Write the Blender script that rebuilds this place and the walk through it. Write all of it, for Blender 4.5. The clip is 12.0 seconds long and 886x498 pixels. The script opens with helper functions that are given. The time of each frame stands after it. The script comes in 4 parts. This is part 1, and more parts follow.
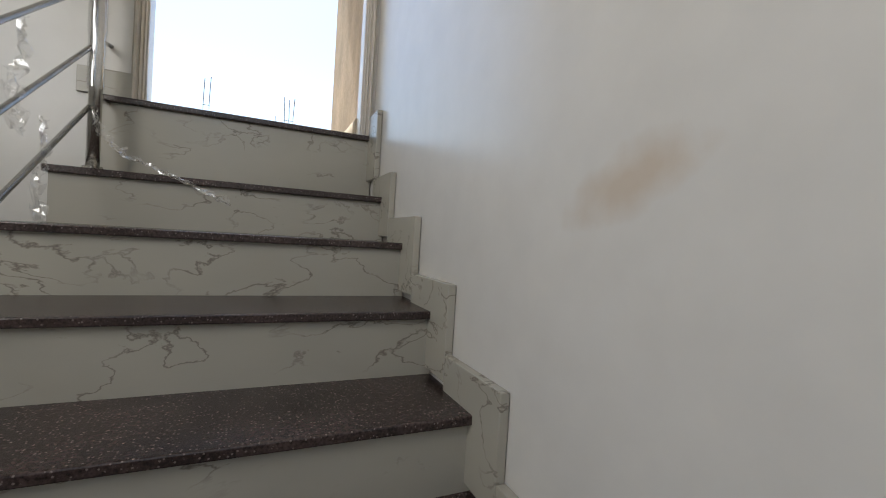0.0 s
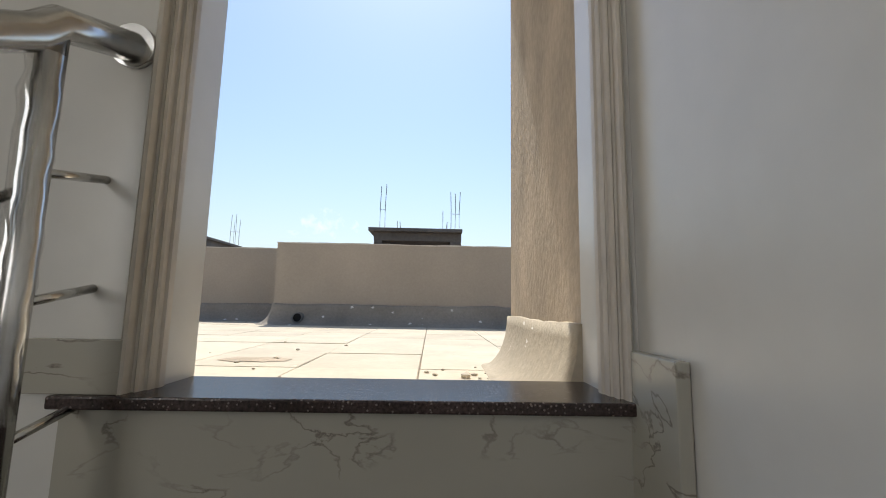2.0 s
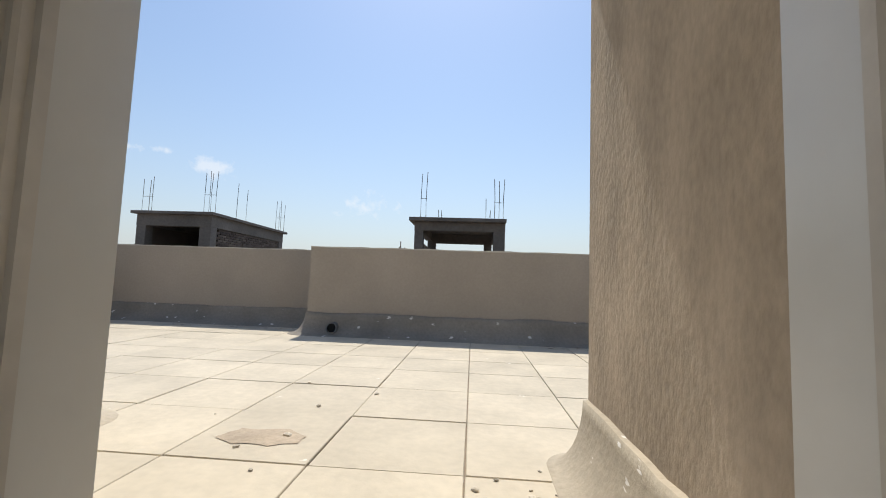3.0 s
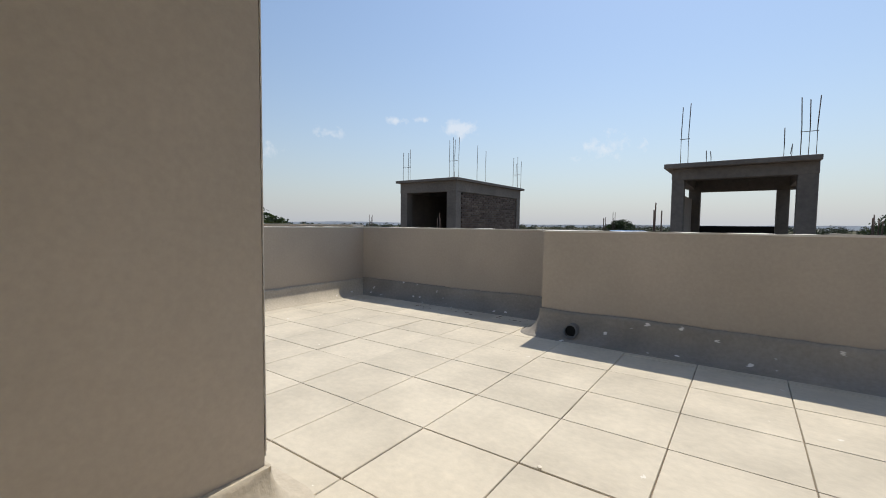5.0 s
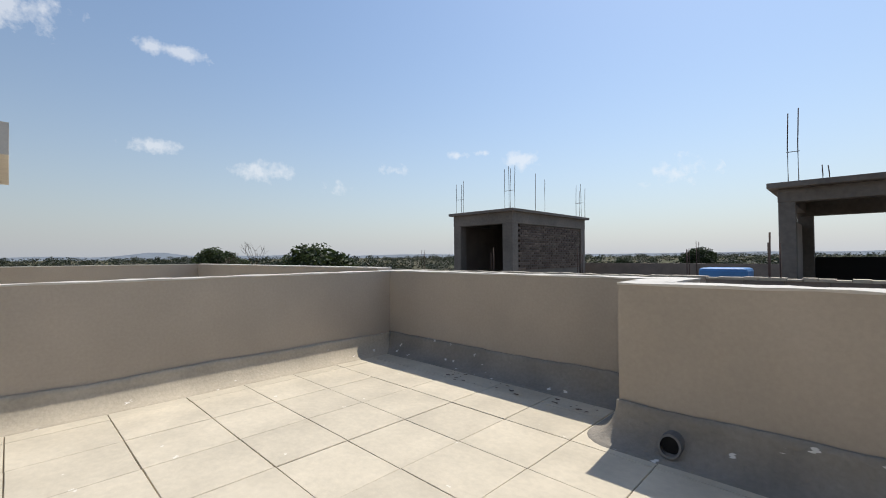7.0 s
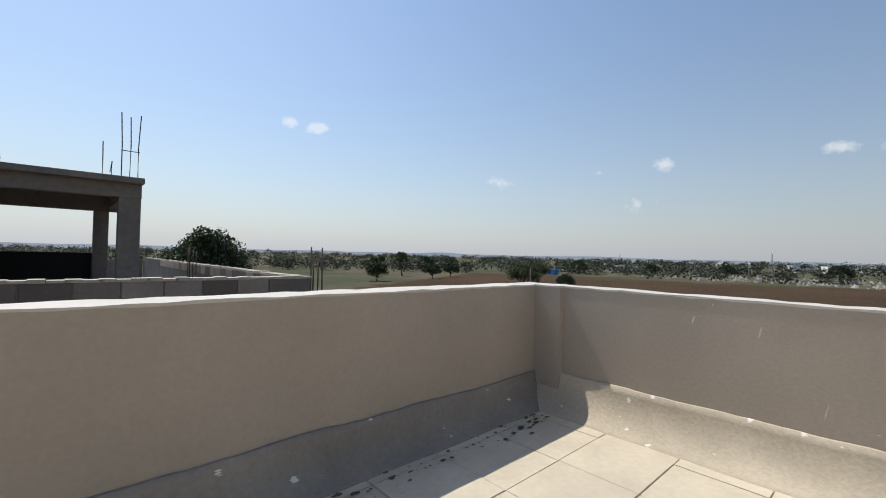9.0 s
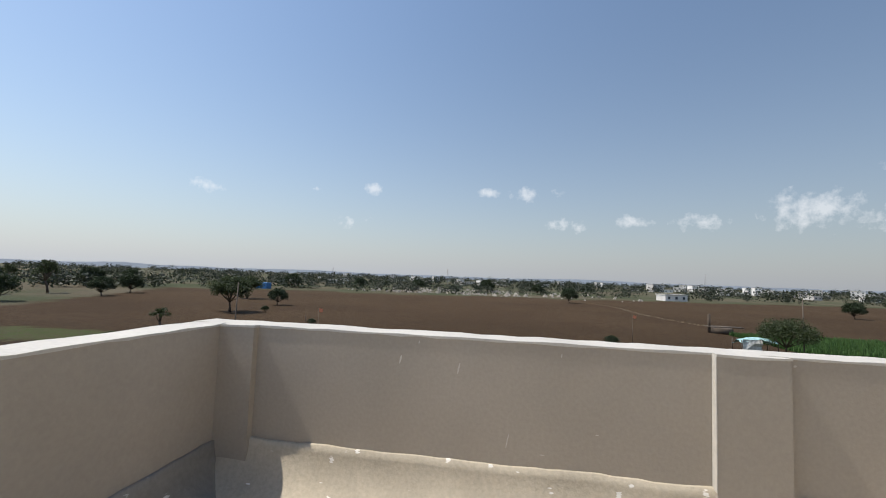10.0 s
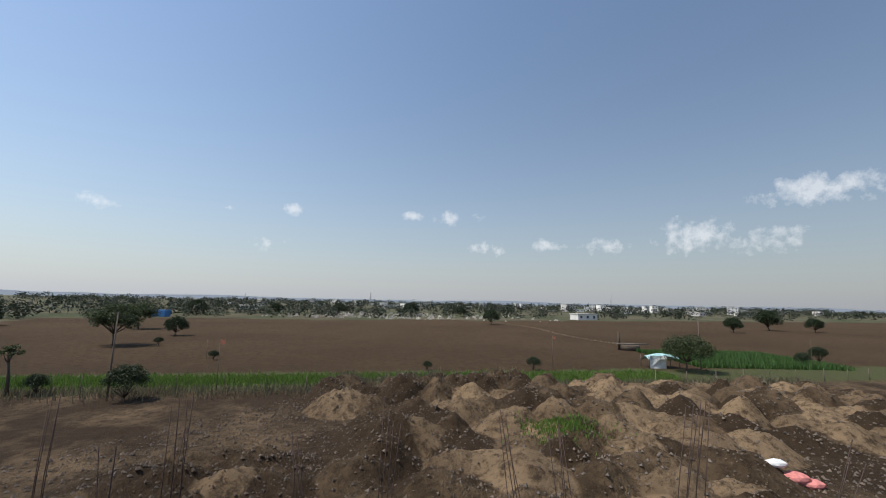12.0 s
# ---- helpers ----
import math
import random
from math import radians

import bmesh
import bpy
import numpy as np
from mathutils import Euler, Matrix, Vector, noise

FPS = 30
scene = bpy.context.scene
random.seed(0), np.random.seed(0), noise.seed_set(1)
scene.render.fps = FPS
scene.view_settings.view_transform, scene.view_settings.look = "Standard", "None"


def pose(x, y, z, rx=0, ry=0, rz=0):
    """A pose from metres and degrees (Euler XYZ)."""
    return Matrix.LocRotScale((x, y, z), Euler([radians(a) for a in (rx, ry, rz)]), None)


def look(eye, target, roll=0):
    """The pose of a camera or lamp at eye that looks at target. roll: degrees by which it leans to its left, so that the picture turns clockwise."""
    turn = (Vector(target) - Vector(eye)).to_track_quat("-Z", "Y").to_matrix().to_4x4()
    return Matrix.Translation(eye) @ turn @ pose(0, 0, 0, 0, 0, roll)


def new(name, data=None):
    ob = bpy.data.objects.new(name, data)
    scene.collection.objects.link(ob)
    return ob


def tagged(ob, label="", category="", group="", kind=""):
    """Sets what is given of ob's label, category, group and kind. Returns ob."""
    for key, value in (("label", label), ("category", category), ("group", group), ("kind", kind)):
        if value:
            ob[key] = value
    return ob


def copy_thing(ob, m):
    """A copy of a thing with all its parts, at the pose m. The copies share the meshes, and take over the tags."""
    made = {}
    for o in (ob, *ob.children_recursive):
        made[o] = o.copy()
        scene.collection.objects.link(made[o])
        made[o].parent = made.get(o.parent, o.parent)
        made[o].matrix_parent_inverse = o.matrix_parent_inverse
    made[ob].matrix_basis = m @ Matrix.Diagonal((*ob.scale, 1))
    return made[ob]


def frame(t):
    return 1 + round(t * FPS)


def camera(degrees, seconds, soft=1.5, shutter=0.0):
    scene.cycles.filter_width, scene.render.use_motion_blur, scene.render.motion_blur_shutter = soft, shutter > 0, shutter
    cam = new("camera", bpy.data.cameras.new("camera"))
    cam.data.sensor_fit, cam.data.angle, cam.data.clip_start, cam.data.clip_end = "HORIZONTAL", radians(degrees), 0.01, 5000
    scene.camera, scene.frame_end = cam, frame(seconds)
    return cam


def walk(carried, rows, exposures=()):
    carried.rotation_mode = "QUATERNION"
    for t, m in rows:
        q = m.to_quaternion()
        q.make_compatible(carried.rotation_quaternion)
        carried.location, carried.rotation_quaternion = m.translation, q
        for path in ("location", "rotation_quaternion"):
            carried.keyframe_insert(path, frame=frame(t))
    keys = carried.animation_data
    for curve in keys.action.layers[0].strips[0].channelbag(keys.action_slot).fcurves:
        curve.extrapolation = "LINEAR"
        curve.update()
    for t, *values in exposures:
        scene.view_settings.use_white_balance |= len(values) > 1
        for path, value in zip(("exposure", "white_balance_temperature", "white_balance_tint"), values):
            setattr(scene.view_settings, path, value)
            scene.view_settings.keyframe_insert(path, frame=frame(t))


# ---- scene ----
cam = camera(92.9, 12.0, soft=1.0)
PATH = [
    (0, (-0.507, -2.049, -0.376), (0.308, -0.223, -0.418), 3.5),
    (0.5, (-0.487, -1.715, -0.216), (-0.067, 0.239, -0.146), 3.0),
    (1, (-0.463, -1.39, -0.032), (-0.211, 0.588, 0.111), 2.8),
    (1.5, (-0.446, -1.075, 0.122), (-0.32, 0.906, 0.369), 2.2),
    (2, (-0.407, -0.804, 0.29), (-0.359, 1.179, 0.544), 1.1),
    (2.5, (-0.432, -0.559, 0.471), (-0.455, 1.428, 0.691), 1.5),
    (2.7, (-0.439, -0.463, 0.533), (-0.494, 1.527, 0.728), 2.0),
    (3.2, (-0.452, -0.27, 0.71), (-0.692, 1.71, 0.84), 1.8),
    (3.7, (-0.468, -0.07, 0.915), (-0.988, 1.86, 0.925), 1.5),
    (4.3, (-0.504, 0.175, 0.92), (-1.24, 2.032, 0.826), 1.3),
    (4.5, (-0.592, 0.277, 0.97), (-1.45, 2.081, 0.863), 1.0),
    (5, (-0.729, 0.503, 1.039), (-1.893, 2.125, 0.926), 0.6),
    (5.5, (-0.931, 0.831, 1.117), (-2.331, 2.257, 1.035), 0.1),
    (6, (-1.093, 1.06, 1.171), (-2.62, 2.351, 1.138), 0.2),
    (6.5, (-1.218, 1.395, 1.172), (-2.777, 2.647, 1.182), 0.0),
    (6.7, (-1.236, 1.512, 1.173), (-2.763, 2.804, 1.195), -0.1),
    (8.3, (-0.972, 2.05, 1.19), (-0.687, 4.029, 1.219), 0.1),
    (8.5, (-0.912, 2.168, 1.242), (-0.286, 4.067, 1.264), 0.7),
    (9, (-0.746, 2.232, 1.23), (0.609, 3.702, 1.262), 1.4),
    (9.5, (-0.463, 2.314, 1.264), (1.339, 3.179, 1.337), 1.6),
    (10, (-0.168, 2.468, 1.357), (1.796, 2.816, 1.493), 2.1),
    (10.5, (0.191, 2.525, 1.374), (2.18, 2.584, 1.578), 1.8),
    (11, (0.665, 2.58, 1.428), (2.65, 2.54, 1.673), 1.6),
    (11.5, (1.085, 2.60, 1.472), (3.068, 2.555, 1.726), 1.3),
    (12, (1.56, 2.56, 1.49), (3.544, 2.552, 1.743), 1.2),
]
walk(cam, [(t, look(eye, target, roll)) for t, eye, target, roll in PATH],
     exposures=[(0, 1.02), (0.5, 1.02), (1.0, 0.92), (1.5, 0.66), (2.0, 0.32), (2.7, 0.08), (4.3, -0.14), (6.5, -0.03), (9, -0.03), (10.5, 0.06), (12, 0.02)])

# ---- world, sun ----
SUN = Vector((-0.045, 0.58, 1.0)).normalized()
world = bpy.data.worlds.new("sky")
scene.world = world
world.use_nodes = True
wt = world.node_tree
wt.nodes.clear()
w_out = wt.nodes.new("ShaderNodeOutputWorld")
w_bg = wt.nodes.new("ShaderNodeBackground")
w_bg.inputs["Strength"].default_value = 0.122
sky = wt.nodes.new("ShaderNodeTexSky")
sky.sky_type = 'NISHITA'
sky.sun_disc = False
sky.sun_elevation = math.asin(SUN.z)
sky.sun_rotation = math.atan2(SUN.x, SUN.y)
sky.air_density, sky.dust_density, sky.ozone_density, sky.altitude = 1.25, 0.7, 2.2, 300


def wnode(kind, a=None, b=None, op=None):
    n = wt.nodes.new(kind)
    if op:
        n.operation = op
    for i, v in ((0, a), (1, b)):
        if v is None:
            continue
        if isinstance(v, bpy.types.NodeSocket):
            wt.links.new(v, n.inputs[i])
        else:
            n.inputs[i].default_value = v
    return n


# small fair-weather clouds: compass bearing from +Y towards +X, height above the horizon, width, height, density (degrees)
CLOUDS = [(-77, 22.7, 3.6, 1.0, .9), (-79, 12.6, 2.8, .9, .8), (-67, 10.6, 3.6, 1.5, .8), (-51, 11.6, 2.0, .9, .6),
          (-42, 13.6, 1.7, .6, .8), (-38.8, 13.8, 1.6, .6, .8), (-33.5, 12.6, 2.6, 1.3, .85), (-15.5, 9.8, 4.5, 2.0, .45),
          (-91, 23, 6.0, 2.2, .75), (-58, 9.2, 2.4, .9, .45), (22.3, 16.2, 1.0, .6, .8), (25.5, 15.8, 1.6, .8, .95),
          (50.2, 9.9, 2.2, .8, .5), (62.4, 10.9, .9, .4, .45), (70.3, 11.4, 1.8, .8, .9), (86, 11.6, 1.6, .6, .75),
          (90.8, 11.3, 1.9, 1.1, .85), (95.3, 11.5, 1.0, .8, .6), (96.8, 7.5, 3.2, 1.2, .5), (104.1, 7.8, 2.4, 1.0, .75),
          (111.6, 7.5, 2.9, 1.1, .7), (122, 8.4, 4.4, 2.3, .8), (128.5, 7.4, 3.6, 1.5, .55), (133.2, 12.3, 5.6, 1.6, .9), (67.4, 7.0, 3.0, .9, .35)]
w_co = wt.nodes.new("ShaderNodeTexCoord")
w_noise = wt.nodes.new("ShaderNodeTexNoise")
w_noise.inputs["Scale"].default_value, w_noise.inputs["Detail"].default_value = 32, 6
w_noise.inputs["Roughness"].default_value = 0.62
wt.links.new(w_co.outputs["Generated"], w_noise.inputs["Vector"])
cover = None
for az, el, cw, ch, dense in CLOUDS:
    a, e = radians(az), radians(el)
    d = Vector((math.sin(a) * math.cos(e), math.cos(a) * math.cos(e), math.sin(e)))
    right = Vector((math.cos(a), -math.sin(a), 0))
    up = right.cross(d)
    m = Matrix((right / radians(cw), up / radians(ch), d * 12))
    off = wnode("ShaderNodeVectorMath", w_co.outputs["Generated"], d, 'SUBTRACT')
    px = wnode("ShaderNodeVectorMath", off.outputs[0], m[0], 'DOT_PRODUCT')
    py = wnode("ShaderNodeVectorMath", off.outputs[0], m[1], 'DOT_PRODUCT')
    pz = wnode("ShaderNodeVectorMath", off.outputs[0], m[2], 'DOT_PRODUCT')
    c = wt.nodes.new("ShaderNodeCombineXYZ")
    for i, n in enumerate((px, py, pz)):
        wt.links.new(n.outputs["Value"], c.inputs[i])
    ln = wnode("ShaderNodeVectorMath", c.outputs[0], None, 'LENGTH')
    mr = wt.nodes.new("ShaderNodeMapRange")
    wt.links.new(ln.outputs["Value"], mr.inputs["Value"])
    for i, v in ((1, 0.0), (2, 1.25), (3, dense), (4, 0.0)):
        mr.inputs[i].default_value = v
    cover = mr.outputs[0] if cover is None else wnode("ShaderNodeMath", cover, mr.outputs[0], 'MAXIMUM').outputs[0]
puff = wnode("ShaderNodeMath", w_noise.outputs["Fac"], -0.5, 'ADD')
puff = wnode("ShaderNodeMath", puff.outputs[0], 2.2, 'MULTIPLY')
has = wnode("ShaderNodeMath", cover, 0.02, 'GREATER_THAN')
puff = wnode("ShaderNodeMath", puff.outputs[0], has.outputs[0], 'MULTIPLY')
mass = wnode("ShaderNodeMath", cover, puff.outputs[0], 'ADD')
fac = wt.nodes.new("ShaderNodeMapRange")
wt.links.new(mass.outputs[0], fac.inputs["Value"])
for i, v in ((1, 0.22), (2, 0.75), (3, 0.0), (4, 0.52)):
    fac.inputs[i].default_value = v
w_mix = wt.nodes.new("ShaderNodeMix")
w_mix.data_type = 'RGBA'
wt.links.new(fac.outputs[0], w_mix.inputs["Factor"])
# pale dust haze towards the horizon, all the way round
w_sep = wt.nodes.new("ShaderNodeSeparateXYZ")
wt.links.new(w_co.outputs["Generated"], w_sep.inputs[0])
w_up = wnode("ShaderNodeMath", wnode("ShaderNodeMath", w_sep.outputs["Z"], 0.0, 'MAXIMUM').outputs[0], -5.5, 'MULTIPLY')
w_exp = wnode("ShaderNodeMath", wnode("ShaderNodeMath", 2.71828, w_up.outputs[0], 'POWER').outputs[0], 0.94, 'MULTIPLY')
w_haze = wt.nodes.new("ShaderNodeMix")
w_haze.data_type = 'RGBA'
wt.links.new(w_exp.outputs[0], w_haze.inputs["Factor"])
wt.links.new(sky.outputs[0], w_haze.inputs["A"])
w_haze.inputs["B"].default_value = (4.25, 4.55, 5.05, 1)
# the dusty air is brighter on the sun's side of the sky
w_dot = wnode("ShaderNodeVectorMath", w_co.outputs["Generated"], SUN, 'DOT_PRODUCT')
w_side = wnode("ShaderNodeMath", wnode("ShaderNodeMath", w_dot.outputs["Value"], 0.42, 'MULTIPLY').outputs[0], 0.86, 'ADD')
w_air = wt.nodes.new("ShaderNodeVectorMath")
w_air.operation = 'SCALE'
wt.links.new(w_haze.outputs["Result"], w_air.inputs[0])
wt.links.new(w_side.outputs[0], w_air.inputs["Scale"])
wt.links.new(w_air.outputs[0], w_mix.inputs["A"])
w_mix.inputs["B"].default_value = (7.8, 7.9, 8.1, 1)
wt.links.new(w_mix.outputs["Result"], w_bg.inputs["Color"])
wt.links.new(w_bg.outputs[0], w_out.inputs[0])

sun = new("sun", bpy.data.lights.new("sun", 'SUN'))
sun.data.energy, sun.data.angle, sun.data.color = 4.2, radians(0.53), (1.0, 0.95, 0.86)
sun.matrix_world = look(SUN * 50, (0, 0, 0))


# two area lamps added to brighten the stairwell, set in unseen wall openings
for fill_name, at, to, sx, sy, power in (("fill_light_back", (-1.05, -4.42, 0.7), (-1.05, 0, -0.6), 1.6, 2.6, 3.2), ("fill_light_west", (-2.09, -2.1, 0.75), (0, -1.2, 0.2), 1.2, 1.2, 11.5)):
    la = new(fill_name, bpy.data.lights.new(fill_name, 'AREA'))
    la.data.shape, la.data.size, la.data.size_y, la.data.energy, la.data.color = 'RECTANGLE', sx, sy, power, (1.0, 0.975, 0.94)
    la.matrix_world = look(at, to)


# ---- materials ----
def srgb(r, g, b):
    return tuple(((c / 255) / 12.92 if c <= 10 else (((c / 255) + 0.055) / 1.055) ** 2.4) for c in (r, g, b)) + (1,)


def material(name, base, rough=0.8, metal=0.0, grain=60.0, stain=2.0, grain_amount=0.08, stain_amount=0.15, bump=0.15, bump_size=0.004,
             spots=None, random_tone=0.0, spec=0.4, stretch=(1, 1, 1)):
    """A painted, cast or mineral surface: base colour, large stains, fine grain, relief; spots: (colour, scale, size)."""
    m = bpy.data.materials.new(name)
    m.use_nodes = True
    nt = m.node_tree
    N, L = nt.nodes, nt.links
    bs = N["Principled BSDF"]
    bs.inputs["Roughness"].default_value, bs.inputs["Metallic"].default_value = rough, metal
    bs.inputs["Specular IOR Level"].default_value = spec
    geo = N.new("ShaderNodeNewGeometry")
    mp = N.new("ShaderNodeVectorMath")
    mp.operation = 'MULTIPLY'
    mp.inputs[1].default_value = stretch
    L.new(geo.outputs["Position"], mp.inputs[0])

    def tex(scale, detail):
        n = N.new("ShaderNodeTexNoise")
        n.inputs["Scale"].default_value, n.inputs["Detail"].default_value = scale, detail
        L.new(mp.outputs[0], n.inputs["Vector"])
        return n.outputs["Fac"]
    fine, large = tex(grain, 4), tex(stain, 5)

    def term(sock, amount):
        n = N.new("ShaderNodeMapRange")
        L.new(sock, n.inputs["Value"])
        for i, v in ((1, 0.25), (2, 0.75), (3, 1 - amount), (4, 1 + amount)):
            n.inputs[i].default_value = v
        return n.outputs[0]

    def mul(a, b):
        n = N.new("ShaderNodeMath")
        n.operation = 'MULTIPLY'
        L.new(a, n.inputs[0])
        L.new(b, n.inputs[1])
        return n.outputs[0]
    tone = mul(term(fine, grain_amount), term(large, stain_amount))
    if random_tone:
        oi = N.new("ShaderNodeObjectInfo")
        n = N.new("ShaderNodeMapRange")
        L.new(oi.outputs["Random"], n.inputs["Value"])
        n.inputs[3].default_value, n.inputs[4].default_value = 1 - random_tone, 1 + random_tone
        tone = mul(tone, n.outputs[0])
    col = N.new("ShaderNodeVectorMath")
    col.operation = 'SCALE'
    col.inputs[0].default_value = base[:3]
    L.new(tone, col.inputs["Scale"])
    out = col.outputs[0]
    if spots:
        colour, scale, size = spots
        vo = N.new("ShaderNodeTexVoronoi")
        vo.inputs["Scale"].default_value = scale
        wob = N.new("ShaderNodeTexNoise")
        wob.inputs["Scale"].default_value = scale * 3
        ad = N.new("ShaderNodeVectorMath")
        ad.operation = 'MULTIPLY_ADD'
        L.new(wob.outputs["Color"], ad.inputs[0])
        ad.inputs[1].default_value = (0.5 / scale,) * 3
        L.new(geo.outputs["Position"], ad.inputs[2])
        L.new(ad.outputs[0], vo.inputs["Vector"])
        lt = N.new("ShaderNodeMapRange")
        L.new(vo.outputs["Distance"], lt.inputs["Value"])
        for i, v in ((1, size), (2, size * 0.75), (3, 0.0), (4, 1.0)):
            lt.inputs[i].default_value = v
        rnd = N.new("ShaderNodeSeparateColor")
        L.new(vo.outputs["Color"], rnd.inputs[0])
        gt = N.new("ShaderNodeMath")
        gt.operation = 'GREATER_THAN'
        gt.inputs[1].default_value = 0.55
        L.new(rnd.outputs[0], gt.inputs[0])
        mx = N.new("ShaderNodeMix")
        mx.data_type = 'RGBA'
        L.new(mul(lt.outputs[0], gt.outputs[0]), mx.inputs["Factor"])
        L.new(out, mx.inputs["A"])
        mx.inputs["B"].default_value = colour
        out = mx.outputs["Result"]
    L.new(out, bs.inputs["Base Color"])
    if bump:
        bp = N.new("ShaderNodeBump")
        bp.inputs["Strength"].default_value, bp.inputs["Distance"].default_value = bump, bump_size
        L.new(fine, bp.inputs["Height"])
        L.new(bp.outputs[0], bs.inputs["Normal"])
    return m


M_PAINT = material("taupe exterior paint", (0.405, 0.35, 0.287, 1), 0.85, grain=45, stain=1.3, grain_amount=0.05, stain_amount=0.09, bump=0.14, bump_size=0.006)
M_RAW = material("sandy bare plaster", (0.46, 0.375, 0.28, 1), 0.95, grain=55, stain=4, grain_amount=0.12, stain_amount=0.24, bump=0.6, bump_size=0.006, stretch=(1, 1, 0.6))
M_WHITE = material("white parapet paint", (0.57, 0.53, 0.47, 1), 0.7, grain=40, stain=3, grain_amount=0.06, stain_amount=0.08, bump=0.4, bump_size=0.006)
# front fillet cement, with the parapet's shade put into a darker grey
M_COVE = material("cement render fillet, shade in its grey", (0.285, 0.255, 0.215, 1), 0.9, grain=35, stain=2.2, grain_amount=0.1, stain_amount=0.2, bump=0.6, bump_size=0.01,
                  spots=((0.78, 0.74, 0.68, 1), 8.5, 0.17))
# sandy cement of the porch; on side parapets its paleness stands for sunlight
M_SANDY_SUNLIT = material("sandy cement fillet", (0.47, 0.405, 0.31, 1), 0.9, grain=40, stain=2.5, grain_amount=0.09, stain_amount=0.15, bump=0.4, bump_size=0.008,
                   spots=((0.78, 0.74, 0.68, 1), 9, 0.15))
M_PANEL = material("cream cement terrace panel", (0.57, 0.50, 0.385, 1), 0.8, grain=24, stain=2.6, grain_amount=0.06, stain_amount=0.14, bump=0.3, bump_size=0.006,
                   random_tone=0.05, spots=((0.72, 0.67, 0.58, 1), 4.5, 0.07))
M_JOINT = material("dark dirty joint", (0.27, 0.22, 0.165, 1), 0.95, grain=50, stain=5, stain_amount=0.3)
M_INNER = material("cream interior wall paint", (0.70, 0.68, 0.635, 1), 0.27, grain=9, stain=0.9, grain_amount=0.03, stain_amount=0.06, bump=0.10, bump_size=0.01, spec=0.55)
M_STAIRWALL = M_INNER.copy()
M_STAIRWALL.name = "cream wall paint with a rusty damp stain"


def damp_stain(m, centre, size):
    """A brown water mark of uneven outline on the wall."""
    N, L = m.node_tree.nodes, m.node_tree.links
    bs = N["Principled BSDF"]
    base = bs.inputs["Base Color"].links[0].from_socket
    geo = N.new("ShaderNodeNewGeometry")
    mp = N.new("ShaderNodeMapping")
    mp.vector_type = 'TEXTURE'
    mp.inputs["Location"].default_value, mp.inputs["Scale"].default_value = centre, size
    mp.inputs["Rotation"].default_value = (radians(-22), 0, 0)
    L.new(geo.outputs["Position"], mp.inputs["Vector"])
    ln = N.new("ShaderNodeVectorMath")
    ln.operation = 'LENGTH'
    L.new(mp.outputs[0], ln.inputs[0])
    nz = N.new("ShaderNodeTexNoise")
    nz.inputs["Scale"].default_value, nz.inputs["Detail"].default_value = 14, 5
    L.new(geo.outputs["Position"], nz.inputs["Vector"])
    ad = N.new("ShaderNodeMath")
    ad.operation = 'ADD'
    L.new(ln.outputs["Value"], ad.inputs[0])
    L.new(nz.outputs["Fac"], ad.inputs[1])
    mr = N.new("ShaderNodeMapRange")
    L.new(ad.outputs[0], mr.inputs["Value"])
    for i, v in ((1, 0.75), (2, 1.5), (3, 0.5), (4, 0.0)):
        mr.inputs[i].default_value = v
    mx = N.new("ShaderNodeMix")
    mx.data_type = 'RGBA'
    L.new(mr.outputs[0], mx.inputs["Factor"])
    L.new(base, mx.inputs["A"])
    mx.inputs["B"].default_value = (0.50, 0.36, 0.22, 1)
    L.new(mx.outputs["Result"], bs.inputs["Base Color"])


damp_stain(M_STAIRWALL, (0.0, -1.57, -0.27), (0.2, 0.15, 0.06))
M_CEIL = material("white ceiling paint", (0.75, 0.74, 0.70, 1), 0.8, stain_amount=0.05)
M_TRIM = material("beige painted door moulding", (0.58, 0.53, 0.46, 1), 0.5, grain=25, stain=4, grain_amount=0.06, stain_amount=0.12, bump=0.2)
M_CONC = material("raw grey concrete", (0.195, 0.17, 0.145, 1), 0.95, grain=12, stain=0.9, grain_amount=0.14, stain_amount=0.25, bump=0.5, bump_size=0.02)
M_BRICK = material("dusty grey brown brick", (0.145, 0.112, 0.09, 1), 0.95, grain=20, stain=2, random_tone=0.35, bump=0.5, bump_size=0.01)
M_MORTAR = material("grey mortar", (0.19, 0.175, 0.155, 1), 0.95, grain=25, stain=2)
M_BLOCK = material("grey concrete block", (0.25, 0.212, 0.182, 1), 0.95, grain=18, stain=2.5, random_tone=0.5, bump=0.6, bump_size=0.01)
M_RUST = material("rusty steel bar", (0.085, 0.055, 0.045, 1), 0.8, metal=0.3, grain=80, stain=6, stain_amount=0.3)
M_STEEL = material("polished stainless steel", (0.62, 0.61, 0.59, 1), 0.22, metal=1.0, grain=50, stain=6, stain_amount=0.12, bump=0.05)
M_PIPE = material("grey plastic drain pipe", (0.16, 0.15, 0.14, 1), 0.6)
M_DARK = material("near-black bore shade, low wall", (0.012, 0.011, 0.01, 1), 0.9)
M_STONE = material("pale rubble stone", (0.55, 0.49, 0.40, 1), 0.95, grain=40, stain=9, stain_amount=0.2, random_tone=0.3)
M_DUST = material("dusty field stone", (0.145, 0.105, 0.066, 1), 0.95, grain=3, stain=0.5)
M_PALE = material("pale far rubble", (0.36, 0.32, 0.27, 1), 0.95, grain=1, stain=0.1, stain_amount=0.4)
M_FLAKE = material("dark damp dirt", (0.13, 0.085, 0.06, 1), 0.8, grain=60, stain=12)
